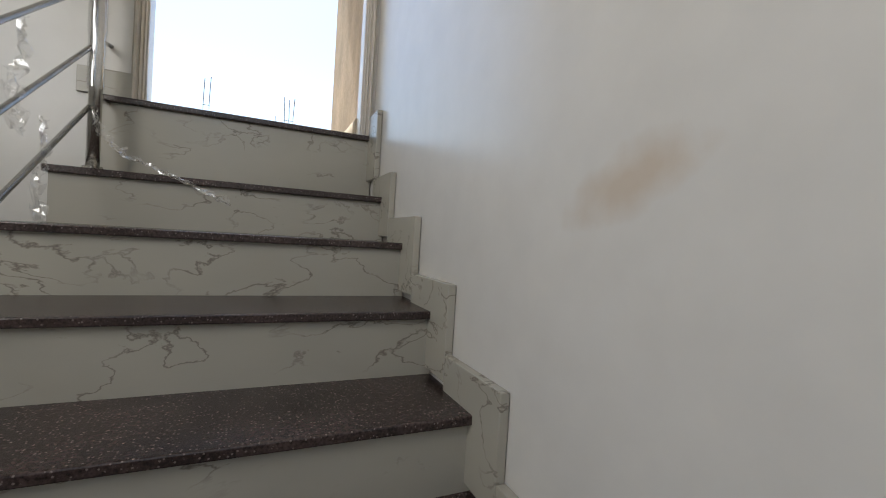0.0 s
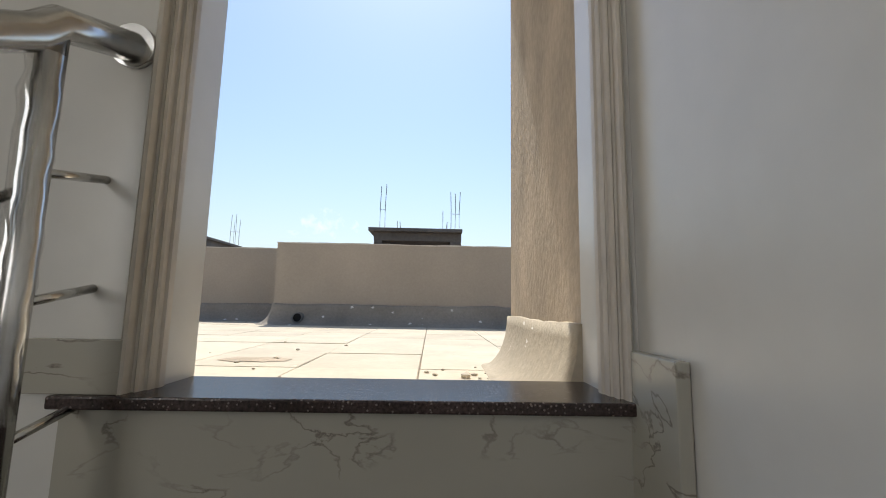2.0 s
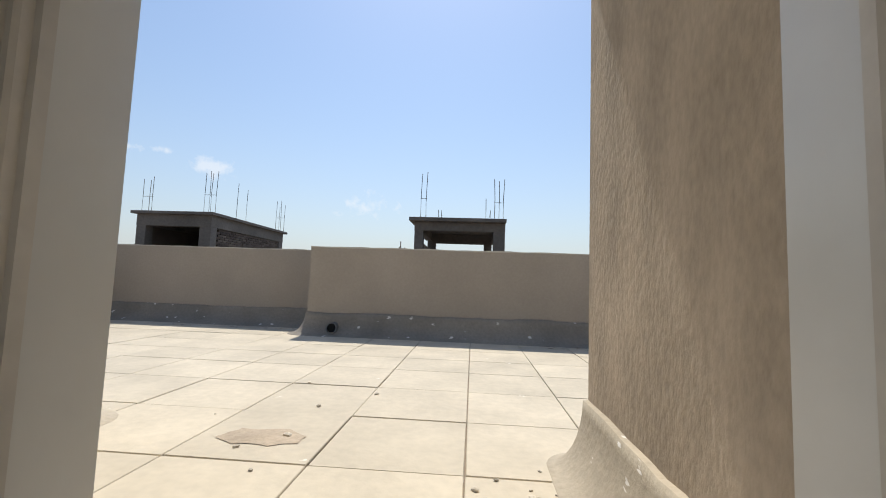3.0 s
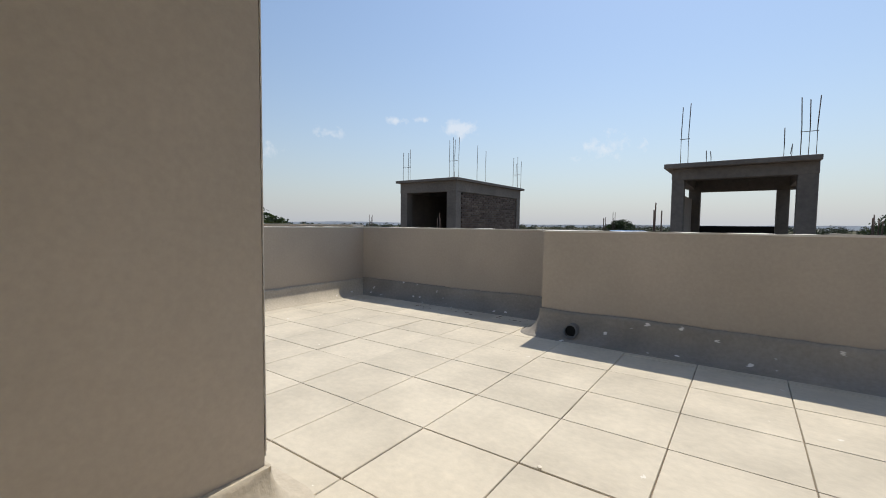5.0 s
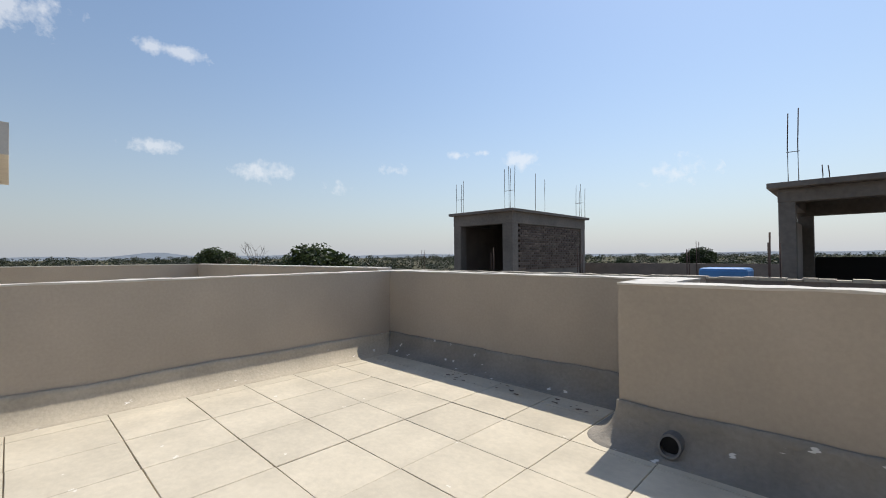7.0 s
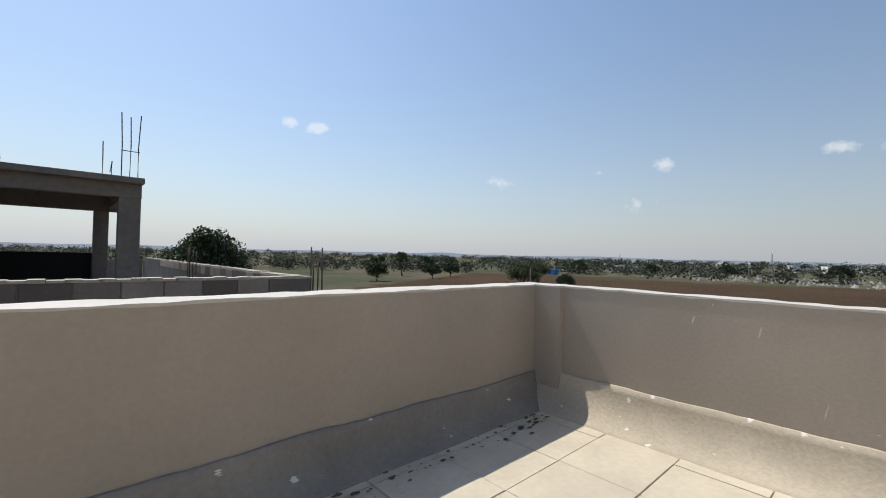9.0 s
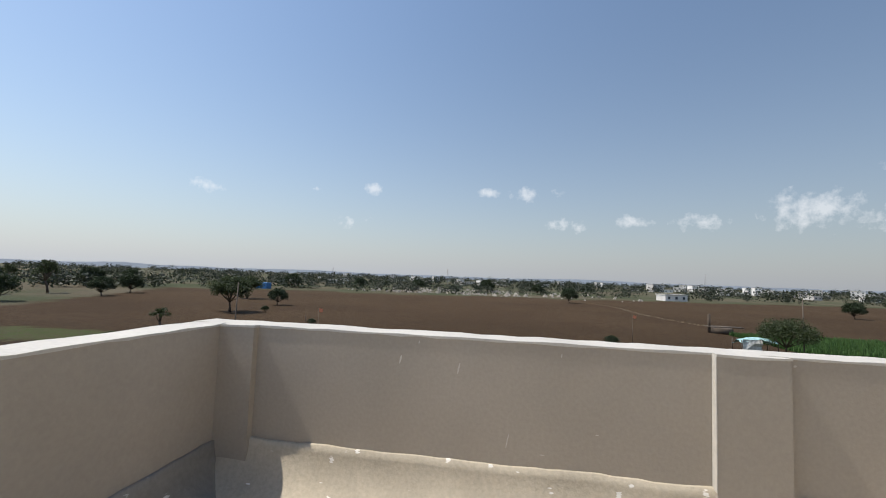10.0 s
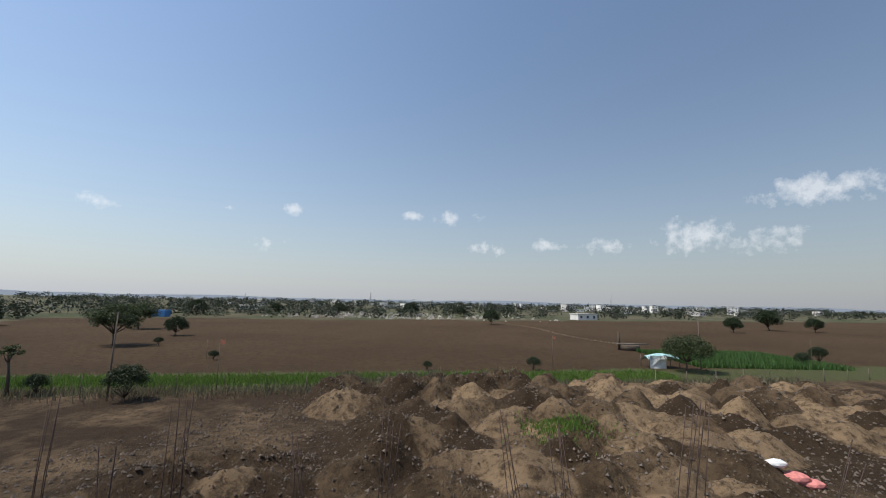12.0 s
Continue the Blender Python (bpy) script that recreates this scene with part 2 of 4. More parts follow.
M_BARK = material("grey brown bark", (0.10, 0.075, 0.055, 1), 0.95, grain=9, stain=1.5, stain_amount=0.3)
M_TARP = material("blue tarpaulin", (0.06, 0.20, 0.45, 1), 0.5, stain_amount=0.25)
M_PLASTIC = material("pale teal plastic sheeting", (0.35, 0.55, 0.55, 1), 0.4, stain=2, stain_amount=0.35)
M_SACK = material("pinkish red woven sacks", (0.62, 0.22, 0.19, 1), 0.7, stain=6, stain_amount=0.3)
M_RAG = material("white plastic sheet", (0.72, 0.71, 0.68, 1), 0.5, stain=4, stain_amount=0.2)
M_TOWN = material("pale town plaster", (0.74, 0.70, 0.66, 1), 0.9, grain=1, stain=0.2, random_tone=0.28)
M_TOWNWIN = material("dark far window", (0.05, 0.055, 0.06, 1), 0.4)
M_MAST = material("galvanised mast steel", (0.35, 0.34, 0.34, 1), 0.6, metal=0.5)
M_FLAG = material("orange cloth pennant", (0.72, 0.26, 0.14, 1), 0.8)
M_WOOD = material("weathered timber post", (0.15, 0.12, 0.095, 1), 0.9)
M_HILL = material("far ridge, haze in its colour", (0.17, 0.195, 0.225, 1), 1.0, grain=0.02, stain=0.004, bump=0, stain_amount=0.08)


def foliage(name, base, tone, thin=0.3):
    m = bpy.data.materials.new(name)
    m.use_nodes = True
    N, L = m.node_tree.nodes, m.node_tree.links
    bs = N["Principled BSDF"]
    bs.inputs["Roughness"].default_value = 0.6
    geo = N.new("ShaderNodeNewGeometry")
    mr = N.new("ShaderNodeMapRange")
    L.new(geo.outputs["Random Per Island"], mr.inputs["Value"])
    mr.inputs[3].default_value, mr.inputs[4].default_value = 1 - tone, 1 + tone
    col = N.new("ShaderNodeVectorMath")
    col.operation = 'SCALE'
    col.inputs[0].default_value = base
    L.new(mr.outputs[0], col.inputs["Scale"])
    L.new(col.outputs[0], bs.inputs["Base Color"])
    tr = N.new("ShaderNodeBsdfTranslucent")
    L.new(col.outputs[0], tr.inputs["Color"])
    mix = N.new("ShaderNodeMixShader")
    mix.inputs[0].default_value = thin
    L.new(bs.outputs[0], mix.inputs[1])
    L.new(tr.outputs[0], mix.inputs[2])
    L.new(mix.outputs[0], N["Material Output"].inputs[0])
    return m


M_LEAF = foliage("dusty green leaves", (0.050, 0.068, 0.022), 0.5)
M_LEAF2 = foliage("dark green leaves", (0.030, 0.046, 0.016), 0.45)
M_FAR = foliage("hazy distant foliage", (0.036, 0.044, 0.024), 0.55)
M_GRASS = foliage("bright field grass", (0.115, 0.19, 0.03), 0.45)
M_CROP = foliage("green crop rows", (0.075, 0.15, 0.035), 0.35)
M_CLOD = foliage("brown earth clods", (0.085, 0.057, 0.036), 0.45, 0.0)
M_DRY = foliage("dry scrub", (0.15, 0.13, 0.075), 0.4)


def tread_material():
    """Dark brown polished granite, speckled and dusty."""
    m = material("dark brown granite", (0.050, 0.034, 0.031, 1), 0.25, grain=160, stain=7, grain_amount=0.75, stain_amount=0.4, bump=0.08, spec=0.5,
                 spots=((0.21, 0.165, 0.15, 1), 130, 0.30))
    return m


def riser_material():
    """Cream marble tile with dark broken veins and a satin glaze."""
    m = bpy.data.materials.new("veined cream marble tile")
    m.use_nodes = True
    N, L = m.node_tree.nodes, m.node_tree.links
    bs = N["Principled BSDF"]
    bs.inputs["Roughness"].default_value = 0.25
    geo = N.new("ShaderNodeNewGeometry")
    slant = N.new("ShaderNodeMapping")     # the veins run aslant, long and broken
    slant.inputs["Rotation"].default_value, slant.inputs["Scale"].default_value = (radians(15), radians(50), 0), (0.8, 1.0, 1.5)
    L.new(geo.outputs["Position"], slant.inputs["Vector"])

    def tex(scale, detail, dist=0.0):
        n = N.new("ShaderNodeTexNoise")
        n.inputs["Scale"].default_value, n.inputs["Detail"].default_value, n.inputs["Distortion"].default_value = scale, detail, dist
        L.new(slant.outputs[0], n.inputs["Vector"])
        return n.outputs["Fac"]
    vein, where, cloud = tex(5.5, 6, 0.35), tex(3.6, 4), tex(2.5, 4)
    ab = N.new("ShaderNodeMath")
    ab.operation = 'SUBTRACT'
    L.new(vein, ab.inputs[0])
    ab.inputs[1].default_value = 0.5
    ab2 = N.new("ShaderNodeMath")
    ab2.operation = 'ABSOLUTE'
    L.new(ab.outputs[0], ab2.inputs[0])
    line = N.new("ShaderNodeMapRange")
    L.new(ab2.outputs[0], line.inputs["Value"])
    for i, v in ((1, 0.0), (2, 0.013), (3, 1.0), (4, 0.0)):
        line.inputs[i].default_value = v
    gate = N.new("ShaderNodeMapRange")
    L.new(where, gate.inputs["Value"])
    for i, v in ((1, 0.45), (2, 0.57), (3, 0.0), (4, 0.65)):
        gate.inputs[i].default_value = v
    f = N.new("ShaderNodeMath")
    f.operation = 'MULTIPLY'
    L.new(line.outputs[0], f.inputs[0])
    L.new(gate.outputs[0], f.inputs[1])
    ground_ = N.new("ShaderNodeMix")
    ground_.data_type = 'RGBA'
    L.new(cloud, ground_.inputs["Factor"])
    ground_.inputs["A"].default_value, ground_.inputs["B"].default_value = (0.50, 0.475, 0.40, 1), (0.37, 0.35, 0.295, 1)
    mx = N.new("ShaderNodeMix")
    mx.data_type = 'RGBA'
    L.new(f.outputs[0], mx.inputs["Factor"])
    L.new(ground_.outputs["Result"], mx.inputs["A"])
    mx.inputs["B"].default_value = (0.10, 0.075, 0.06, 1)
    L.new(mx.outputs["Result"], bs.inputs["Base Color"])
    return m


def film_material():
    """Clear crumpled packing film."""
    m = bpy.data.materials.new("clear packing film")
    m.use_nodes = True
    N, L = m.node_tree.nodes, m.node_tree.links
    gl = N.new("ShaderNodeBsdfGlossy")
    gl.inputs["Roughness"].default_value = 0.12
    gl.inputs["Color"].default_value = (0.9, 0.9, 0.9, 1)
    tr = N.new("ShaderNodeBsdfTransparent")
    mix = N.new("ShaderNodeMixShader")
    mix.inputs[0].default_value = 0.30
    L.new(tr.outputs[0], mix.inputs[1])
    L.new(gl.outputs[0], mix.inputs[2])
    L.new(mix.outputs[0], N["Material Output"].inputs[0])
    return m


def ground_material():
    """Excavated earth near the house, a grassy verge, a ploughed field, scrub beyond it."""
    m = bpy.data.materials.new("earth and fields")
    m.use_nodes = True
    N, L = m.node_tree.nodes, m.node_tree.links
    bs = N["Principled BSDF"]
    bs.inputs["Roughness"].default_value = 1.0
    bs.inputs["Specular IOR Level"].default_value = 0.1
    geo = N.new("ShaderNodeNewGeometry")
    sep = N.new("ShaderNodeSeparateXYZ")
    L.new(geo.outputs["Position"], sep.inputs[0])

    def tex(scale, detail, rough=0.55):
        n = N.new("ShaderNodeTexNoise")
        n.inputs["Scale"].default_value, n.inputs["Detail"].default_value, n.inputs["Roughness"].default_value = scale, detail, rough
        L.new(geo.outputs["Position"], n.inputs["Vector"])
        return n.outputs["Fac"]

    def rng(sock, a, b, c=0.0, d=1.0):
        n = N.new("ShaderNodeMapRange")
        L.new(sock, n.inputs["Value"])
        for i, v in ((1, a), (2, b), (3, c), (4, d)):
            n.inputs[i].default_value = v
        return n.outputs[0]

    def math_(op, a, b):
        n = N.new("ShaderNodeMath")
        n.operation = op
        for i, v in ((0, a), (1, b)):
            if isinstance(v, bpy.types.NodeSocket):
                L.new(v, n.inputs[i])
            else:
                n.inputs[i].default_value = v
        return n.outputs[0]

    def mixc(f, a, b):
        n = N.new("ShaderNodeMix")
        n.data_type = 'RGBA'
        L.new(f, n.inputs["Factor"])
        for k, v in (("A", a), ("B", b)):
            if isinstance(v, bpy.types.NodeSocket):
                L.new(v, n.inputs[k])
            else:
                n.inputs[k].default_value = v
        return n.outputs["Result"]
    big, mid, small, clod = tex(0.03, 4), tex(0.22, 5), tex(1.7, 8, 0.75), tex(5, 6, 0.75)
    kind_ = N.new("ShaderNodeAttribute")
    kind_.attribute_name = "pale_soil"
    load = math_('ADD', kind_.outputs["Fac"], math_('MULTIPLY', math_('SUBTRACT', mid, 0.5), 1.6))
    dirt = mixc(rng(load, 0.1, 0.9), (0.060, 0.040, 0.024, 1), (0.32, 0.222, 0.132, 1))
    dirt = mixc(rng(small, 0.47, 0.62, 0.0, 0.85), dirt, (0.048, 0.032, 0.02, 1))
    dirt = mixc(rng(clod, 0.60, 0.68, 0.0, 0.6), dirt, (0.25, 0.175, 0.11, 1))
    field = mixc(rng(big, 0.35, 0.65), (0.070, 0.045, 0.025, 1), (0.098, 0.064, 0.036, 1))
    field = mixc(rng(small, 0.42, 0.62), field, (0.052, 0.032, 0.018, 1))
    verge = mixc(rng(small, 0.4, 0.6), (0.075, 0.10, 0.03, 1), (0.10, 0.085, 0.05, 1))
    scrub = mixc(rng(tex(0.02, 5), 0.42, 0.60), (0.125, 0.105, 0.07, 1), (0.07, 0.08, 0.042, 1))
    wob = math_('MULTIPLY', math_('SUBTRACT', mid, 0.5), 9.0)
    lean = math_('MULTIPLY', sep.outputs["Y"], 0.18)
    edge = math_('ADD', math_('ADD', sep.outputs["X"], wob), lean)
    col = mixc(rng(edge, 44.5, 46.5), dirt, verge)
    col = mixc(rng(edge, 54, 55.5), col, field)
    far_edge = math_('ADD', math_('ADD', sep.outputs["X"], math_('MULTIPLY', math_('SUBTRACT', big, 0.5), 60.0)), math_('MULTIPLY', sep.outputs["Y"], 0.35))
    col = mixc(rng(far_edge, 205, 212), col, scrub)
    north = math_('ADD', sep.outputs["Y"], math_('MULTIPLY', math_('SUBTRACT', mid, 0.5), 16.0))
    col = mixc(rng(math_('SUBTRACT', north, math_('MULTIPLY', sep.outputs["X"], 0.55)), 58, 63), col, scrub)
    L.new(col, bs.inputs["Base Color"])
    bp = N.new("ShaderNodeBump")
    bp.inputs["Strength"].default_value, bp.inputs["Distance"].default_value = 1.0, 0.3
    L.new(clod, bp.inputs["Height"])
    L.new(bp.outputs[0], bs.inputs["Normal"])
    return m


M_TREAD, M_RISER, M_FILM, M_GROUND = tread_material(), riser_material(), film_material(), ground_material()


# ---- building helpers ----
def box(bm, x0, x1, y0, y1, z0, z1, bevel=0.0):
    vs = [bm.verts.new((x, y, z)) for z in (z0, z1) for y in (y0, y1) for x in (x0, x1)]
    fs = [bm.faces.new([vs[i] for i in q]) for q in ((0, 2, 3, 1), (4, 5, 7, 6), (0, 1, 5, 4), (2, 6, 7, 3), (0, 4, 6, 2), (1, 3, 7, 5))]
    if bevel:
        es = {e for f in fs for e in f.edges}
        bmesh.ops.bevel(bm, geom=list(es), offset=bevel, segments=2, affect='EDGES', profile=0.5)


def tube(bm, pts, radii, sides=8, cap=True):
    rings = []
    for i, p in enumerate(pts):
        p = Vector(p)
        a = Vector(pts[min(i + 1, len(pts) - 1)]) - Vector(pts[max(i - 1, 0)])
        q = a.to_track_quat('Z', 'Y')
        r = radii[i] if isinstance(radii, (list, tuple)) else radii
        rings.append([bm.verts.new(p + q @ Vector((r * math.cos(k * math.tau / sides), r * math.sin(k * math.tau / sides), 0))) for k in range(sides)])
    for r0, r1 in zip(rings, rings[1:]):
        for k in range(sides):
            f = bm.faces.new((r0[k], r0[(k + 1) % sides], r1[(k + 1) % sides], r1[k]))
            f.smooth = True
    if cap:
        bm.faces.new(rings[0][::-1])
        bm.faces.new(rings[-1])


def finish(name, bm, mat, base=None):
    """Link bm, given in world metres, as one object whose origin is at base."""
    me = bpy.data.meshes.new(name)
    if base is not None:
        bmesh.ops.translate(bm, verts=bm.verts[:], vec=-Vector(base))
    bmesh.ops.recalc_face_normals(bm, faces=bm.faces[:])
    bm.to_mesh(me)
    bm.free()
    me.materials.append(mat)
    ob = new(name, me)
    if base is not None:
        ob.location = base
    return ob


def part(name, bm, mat, parent, label=""):
    """Link bm, given in the thing's own coordinates, as a child of parent."""
    ob = finish(name, bm, mat)
    ob.parent = parent
    return tagged(ob, label) if label else ob


def empty(name, base=(0, 0, 0)):
    ob = new(name)
    ob.location = base
    ob.empty_display_size = 0.1
    return ob


def slab(name, dims, mat, label, kind="structure", bevel=0.0, category=""):
    bm = bmesh.new()
    box(bm, *dims, bevel)
    return tagged(finish(name, bm, mat), label, category, "", kind)

# ---- our roof: slab, stair cabin, parapets ----
GROUND = -6.8
SILL = 0.11
TOP = 1.0
XR, YF, YB, XL = 2.40, 4.39, 5.04, -5.49      # inner faces of the parapets
JOG = -2.32

roof = empty("floor")
tagged(roof, "cream cement terrace floor cast in square panels", "floor", "", "structure")
bm = bmesh.new()
for d in ((XL - 0.2, -2.2, -6.0, YB + 0.23), (0.1, XR + 0.24, -6.0, YB + 0.23), (-2.2, 0.1, 0.2, YB + 0.23), (-2.2, 0.1, -6.0, -4.4)):
    box(bm, *d, -0.22, -0.012)
part("joint_bed", bm, M_JOINT, roof, "dark dirty bed showing in the joints")

# walls of the stair cabin; the two side walls run on past the door as the sides of a porch
wr = slab("wall_east", (0.004, 0.2, -4.4, 1.2, -3.2, 2.5), M_STAIRWALL, "tall cream painted wall of the stair cabin")
bm = bmesh.new()
box(bm, -0.03, 0.206, 0.11, 1.206, 0, 2.498)
part("plaster_face", bm, M_RAW, wr, "rough sandy plaster on the outside")
wl = empty("wall_west")
tagged(wl, "cream painted wall across the stairwell", "wall", "", "structure")
# the gap left between these boxes is unseen, added for the west fill lamp
bm = bmesh.new()
box(bm, -2.316, -2.104, -1.45, 0.03, -3.2, 2.5)
box(bm, -2.316, -2.104, -4.4, -2.75, -3.2, 2.5)
box(bm, -2.316, -2.104, -2.75, -1.45, -3.2, 0.1)
box(bm, -2.316, -2.104, -2.75, -1.45, 1.4, 2.5)
part("wall_face", bm, M_INNER, wl)
bm = bmesh.new()
box(bm, -2.32, -2.1, 0.03, 1.33, 0, 2.5, 0.006)
part("porch_wall", bm, M_PAINT, wl, "taupe painted wall end with chipped white edge")
# end face whitened for the sunlight on it; ragged slivers are chipped paint
bm = bmesh.new()
box(bm, -2.318, -2.102, 1.331, 1.3345, 0.2, 2.5)
z = 0.22
while z < 2.45:
    dz = random.uniform(.006, .035)
    box(bm, -2.104, -2.0985, 1.3325 - random.choice((.0005, .001, .0015, .002, .003)), 1.3345, z, z + dz)
    z += dz
part("edge_paint", bm, M_WHITE, wl, "white chipped edge paint, sunlight in the end face's white")
dw = empty("wall_door")
tagged(dw, "cream wall round the open roof doorway", "wall", "", "structure")
bm = bmesh.new()
box(bm, -2.1, -0.989, 0.03, 0.226, -3.2, 2.5)
box(bm, -0.989, 0.0, 0.03, 0.226, 2.2, 2.5)
box(bm, -0.989, 0.0, 0.03, 0.226, -3.2, SILL - 0.03)
part("wall_face", bm, M_INNER, dw)
slab("wall_back", (-2.1, 0.0, -4.6, -4.4, -3.2, -1.0), M_INNER, "cream lower stairwell wall")
# unseen opening between piers and head, added for the back fill lamp
slab("wall_back_pier", (-2.32, -1.9, -4.6, -4.402, -1.0, 2.5), M_INNER, "cream wall beside the added light opening")
slab("wall_back_pier_east", (-0.2, 0.2, -4.6, -4.402, -1.0, 2.5), M_INNER, "cream wall beside the added light opening")
slab("wall_back_head", (-1.9, -0.2, -4.6, -4.402, 2.2, 2.5), M_INNER, "cream wall over the added light opening")
slab("floor_landing", (-2.1, 0.0, -4.4, 0.03, -3.3, -2.93), M_TREAD, "dark granite floor of the lower landing")
bm = bmesh.new()
box(bm, -2.5, 0.4, -4.8, 1.62, 2.502, 2.9, 0.01)
tagged(finish("ceiling", bm, M_CEIL), "white concrete roof slab over stairs and porch", "ceiling", "", "structure")

# parapets with pale caps
def parapet(name, runs, label):
    top = empty(name)
    tagged(top, label, "parapet", "", "structure")
    for x0, x1, y0, y1 in runs:
        bm = bmesh.new()
        box(bm, x0, x1, y0, y1, -0.2, TOP - 0.006)
        part("masonry", bm, M_PAINT, top)
        bm = bmesh.new()
        nx, ny = max(1, int((x1 - x0) / 0.12)), max(1, int((y1 - y0) / 0.12))
        grid = [[bm.verts.new((x0 - .004 + (x1 - x0 + .008) * i / nx, y0 - .004 + (y1 - y0 + .008) * j / ny, TOP + random.uniform(-.004, .004))) for j in range(ny + 1)] for i in range(nx + 1)]
        for i in range(nx):
            for j in range(ny):
                bm.faces.new((grid[i][j], grid[i + 1][j], grid[i + 1][j + 1], grid[i][j + 1]))
        ret = bmesh.ops.extrude_face_region(bm, geom=bm.faces[:])
        for v in ret["geom"]:
            if isinstance(v, bmesh.types.BMVert):
                v.co.z = TOP - 0.012 + random.uniform(-.006, .003)
        part("cap", bm, M_WHITE, top, "white painted top")
    return top


p_front = parapet("parapet_front", [(JOG, XR, YF, YF + 0.23), (JOG, JOG + 0.27, YF + 0.23, YB), (XL, JOG + 0.27, YB, YB + 0.23)],
                  "taupe painted front parapet with a step in it")
p_right = parapet("parapet_east", [(XR, XR + 0.21, -6.0, YF + 0.23), (XR - 0.055, XR, 1.045, 1.40), (XR - 0.05, XR, 4.143, YF)],
                  "taupe painted parapet with shallow piers")
p_left = parapet("parapet_west", [(XL - 0.23, XL, 1.385, YB + 0.23), (XL - 0.23, XL + 0.05, -6.0, 1.385)], "taupe painted parapet beside the twin roof")
parapet("parapet_back", [(XL, XR, -6.2, -5.97)], "taupe painted back parapet")
for y, z, w, h in ((3.164, 0.844, .014, .055), (2.80, 0.815, .012, .07), (2.5, 0.42, .008, .09), (3.05, 0.955, .008, .02), (2.2, 0.93, .008, .025), (1.0, .955, .02, .012), (2.0, .5, .02, .006), (2.3, .36, .03, .005)):
    bm = bmesh.new()
    n = 10
    bm.faces.new([bm.verts.new((XR - 0.0025, y + w * (.6 + .5 * random.random()) * math.cos(k * math.tau / n) * .5 - .1 * h * math.sin(k * math.tau / n), z + h * .5 * math.sin(k * math.tau / n))) for k in range(n)])
    part("paint_drip", bm, M_WHITE, p_right, "white paint drip")
# pier return facing the sun: its brightness is put in as a white strip
bm = bmesh.new()
box(bm, XR - 0.056, XR - 0.004, 1.401, 1.406, 0.28, TOP - 0.01)
part("pier_edge", bm, M_WHITE, p_right, "white painted return of the pier, sunlight in its colour")
# west pier return, whitened for the sunlight on it in the same way
bm = bmesh.new()
box(bm, XL + 0.004, XL + 0.052, 1.386, 1.390, 0.2, TOP - 0.01)
part("pier_edge", bm, M_WHITE, p_left, "white painted return of the pier, sunlight in its colour")


def cove(name, corners, heights, depth, label, mat=M_COVE):
    """A concave cement fillet along the foot of a wall; corners run with the open floor on their left."""
    stations = []
    segs = [(Vector(a), Vector(b)) for a, b in zip(corners, corners[1:])]
    normals = [Vector((-(b - a).y, (b - a).x)).normalized() for a, b in segs]
    for i, (a, b) in enumerate(segs):
        n, h = normals[i], heights[i]
        length = (b - a).length
        count = max(2, int(length / 0.07))
        turn_in = turn_out = 0
        if i > 0:
            turn_in = normals[i - 1].cross(n)
        if i + 1 < len(segs):
            turn_out = n.cross(normals[i + 1])
        s0 = depth if turn_in > 0.5 else 0
        s1 = length - (depth if turn_out > 0.5 else 0)
        if turn_in > 0.5:
            stations.append((a, normals[i - 1] + n, (h + heights[i - 1]) / 2))
        for k in range(count + 1):
            s = s0 + (s1 - s0) * k / count
            stations.append((a + (b - a).normalized() * s, n, h))
        if turn_out < -0.5:
            for k in range(1, 6):
                q = n.lerp(normals[i + 1], k / 6).normalized()
                stations.append((b, q, h + (heights[i + 1] - h) * k / 6))
    bm = bmesh.new()
    rows = []
    for j, (p, n, h) in enumerate(stations):
        wob = noise.noise((p.x * 1.7, p.y * 1.7, 3.0))
        hh, dd = h * (1 + 0.09 * wob + 0.03 * noise.noise((p.x * 11, p.y * 11, 0))), depth * (1 + 0.07 * noise.noise((p.x * 2, p.y * 2, 9)))
        row = [bm.verts.new((p.x - n.x * 0.02, p.y - n.y * 0.02, hh)), bm.verts.new((p.x + n.x * 0.018, p.y + n.y * 0.018, hh - 0.003))]
        for k in range(1, 9):
            a = k / 8 * math.pi / 2
            u, z = 0.018 + (dd - 0.018) * (1 - math.cos(a)), hh * (1 - math.sin(a)) + 0.004
            row.append(bm.verts.new((p.x + n.x * u, p.y + n.y * u, z)))
        row.append(bm.verts.new((p.x + n.x * (dd + 0.01), p.y + n.y * (dd + 0.01), -0.01)))
        rows.append(row)
    for r0, r1 in zip(rows, rows[1:]):
        for k in range(len(r0) - 1):
            f = bm.faces.new((r0[k], r0[k + 1], r1[k + 1], r1[k]))
            f.smooth = k > 0
    for row, (p, n, h) in ((rows[0], stations[0]), (rows[-1], stations[-1])):
        bm.faces.new(row + [bm.verts.new((p.x - n.x * 0.02, p.y - n.y * 0.02, -0.01))])
    return tagged(finish(name, bm, mat), label, "fillet", "", "structure")


# one cement throughout: sunlit runs get the paler colour, the shaded front the grey
cove("trim_fillet_east", [(XR, -5.9), (XR, YF - 0.01)], [0.285], 0.24, "cement fillet along the parapet, sunlight in its pale colour, splashed with paint", M_SANDY_SUNLIT)
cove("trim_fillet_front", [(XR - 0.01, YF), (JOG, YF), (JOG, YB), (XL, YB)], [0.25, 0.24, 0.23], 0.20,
     "cement fillet along the front parapet, shade in its grey, splashed with paint")
cove("trim_fillet_west", [(XL, YB - 0.01), (XL, 1.38)], [0.22], 0.20, "cement fillet along the parapet, sunlight in its pale colour, splashed with paint", M_SANDY_SUNLIT)
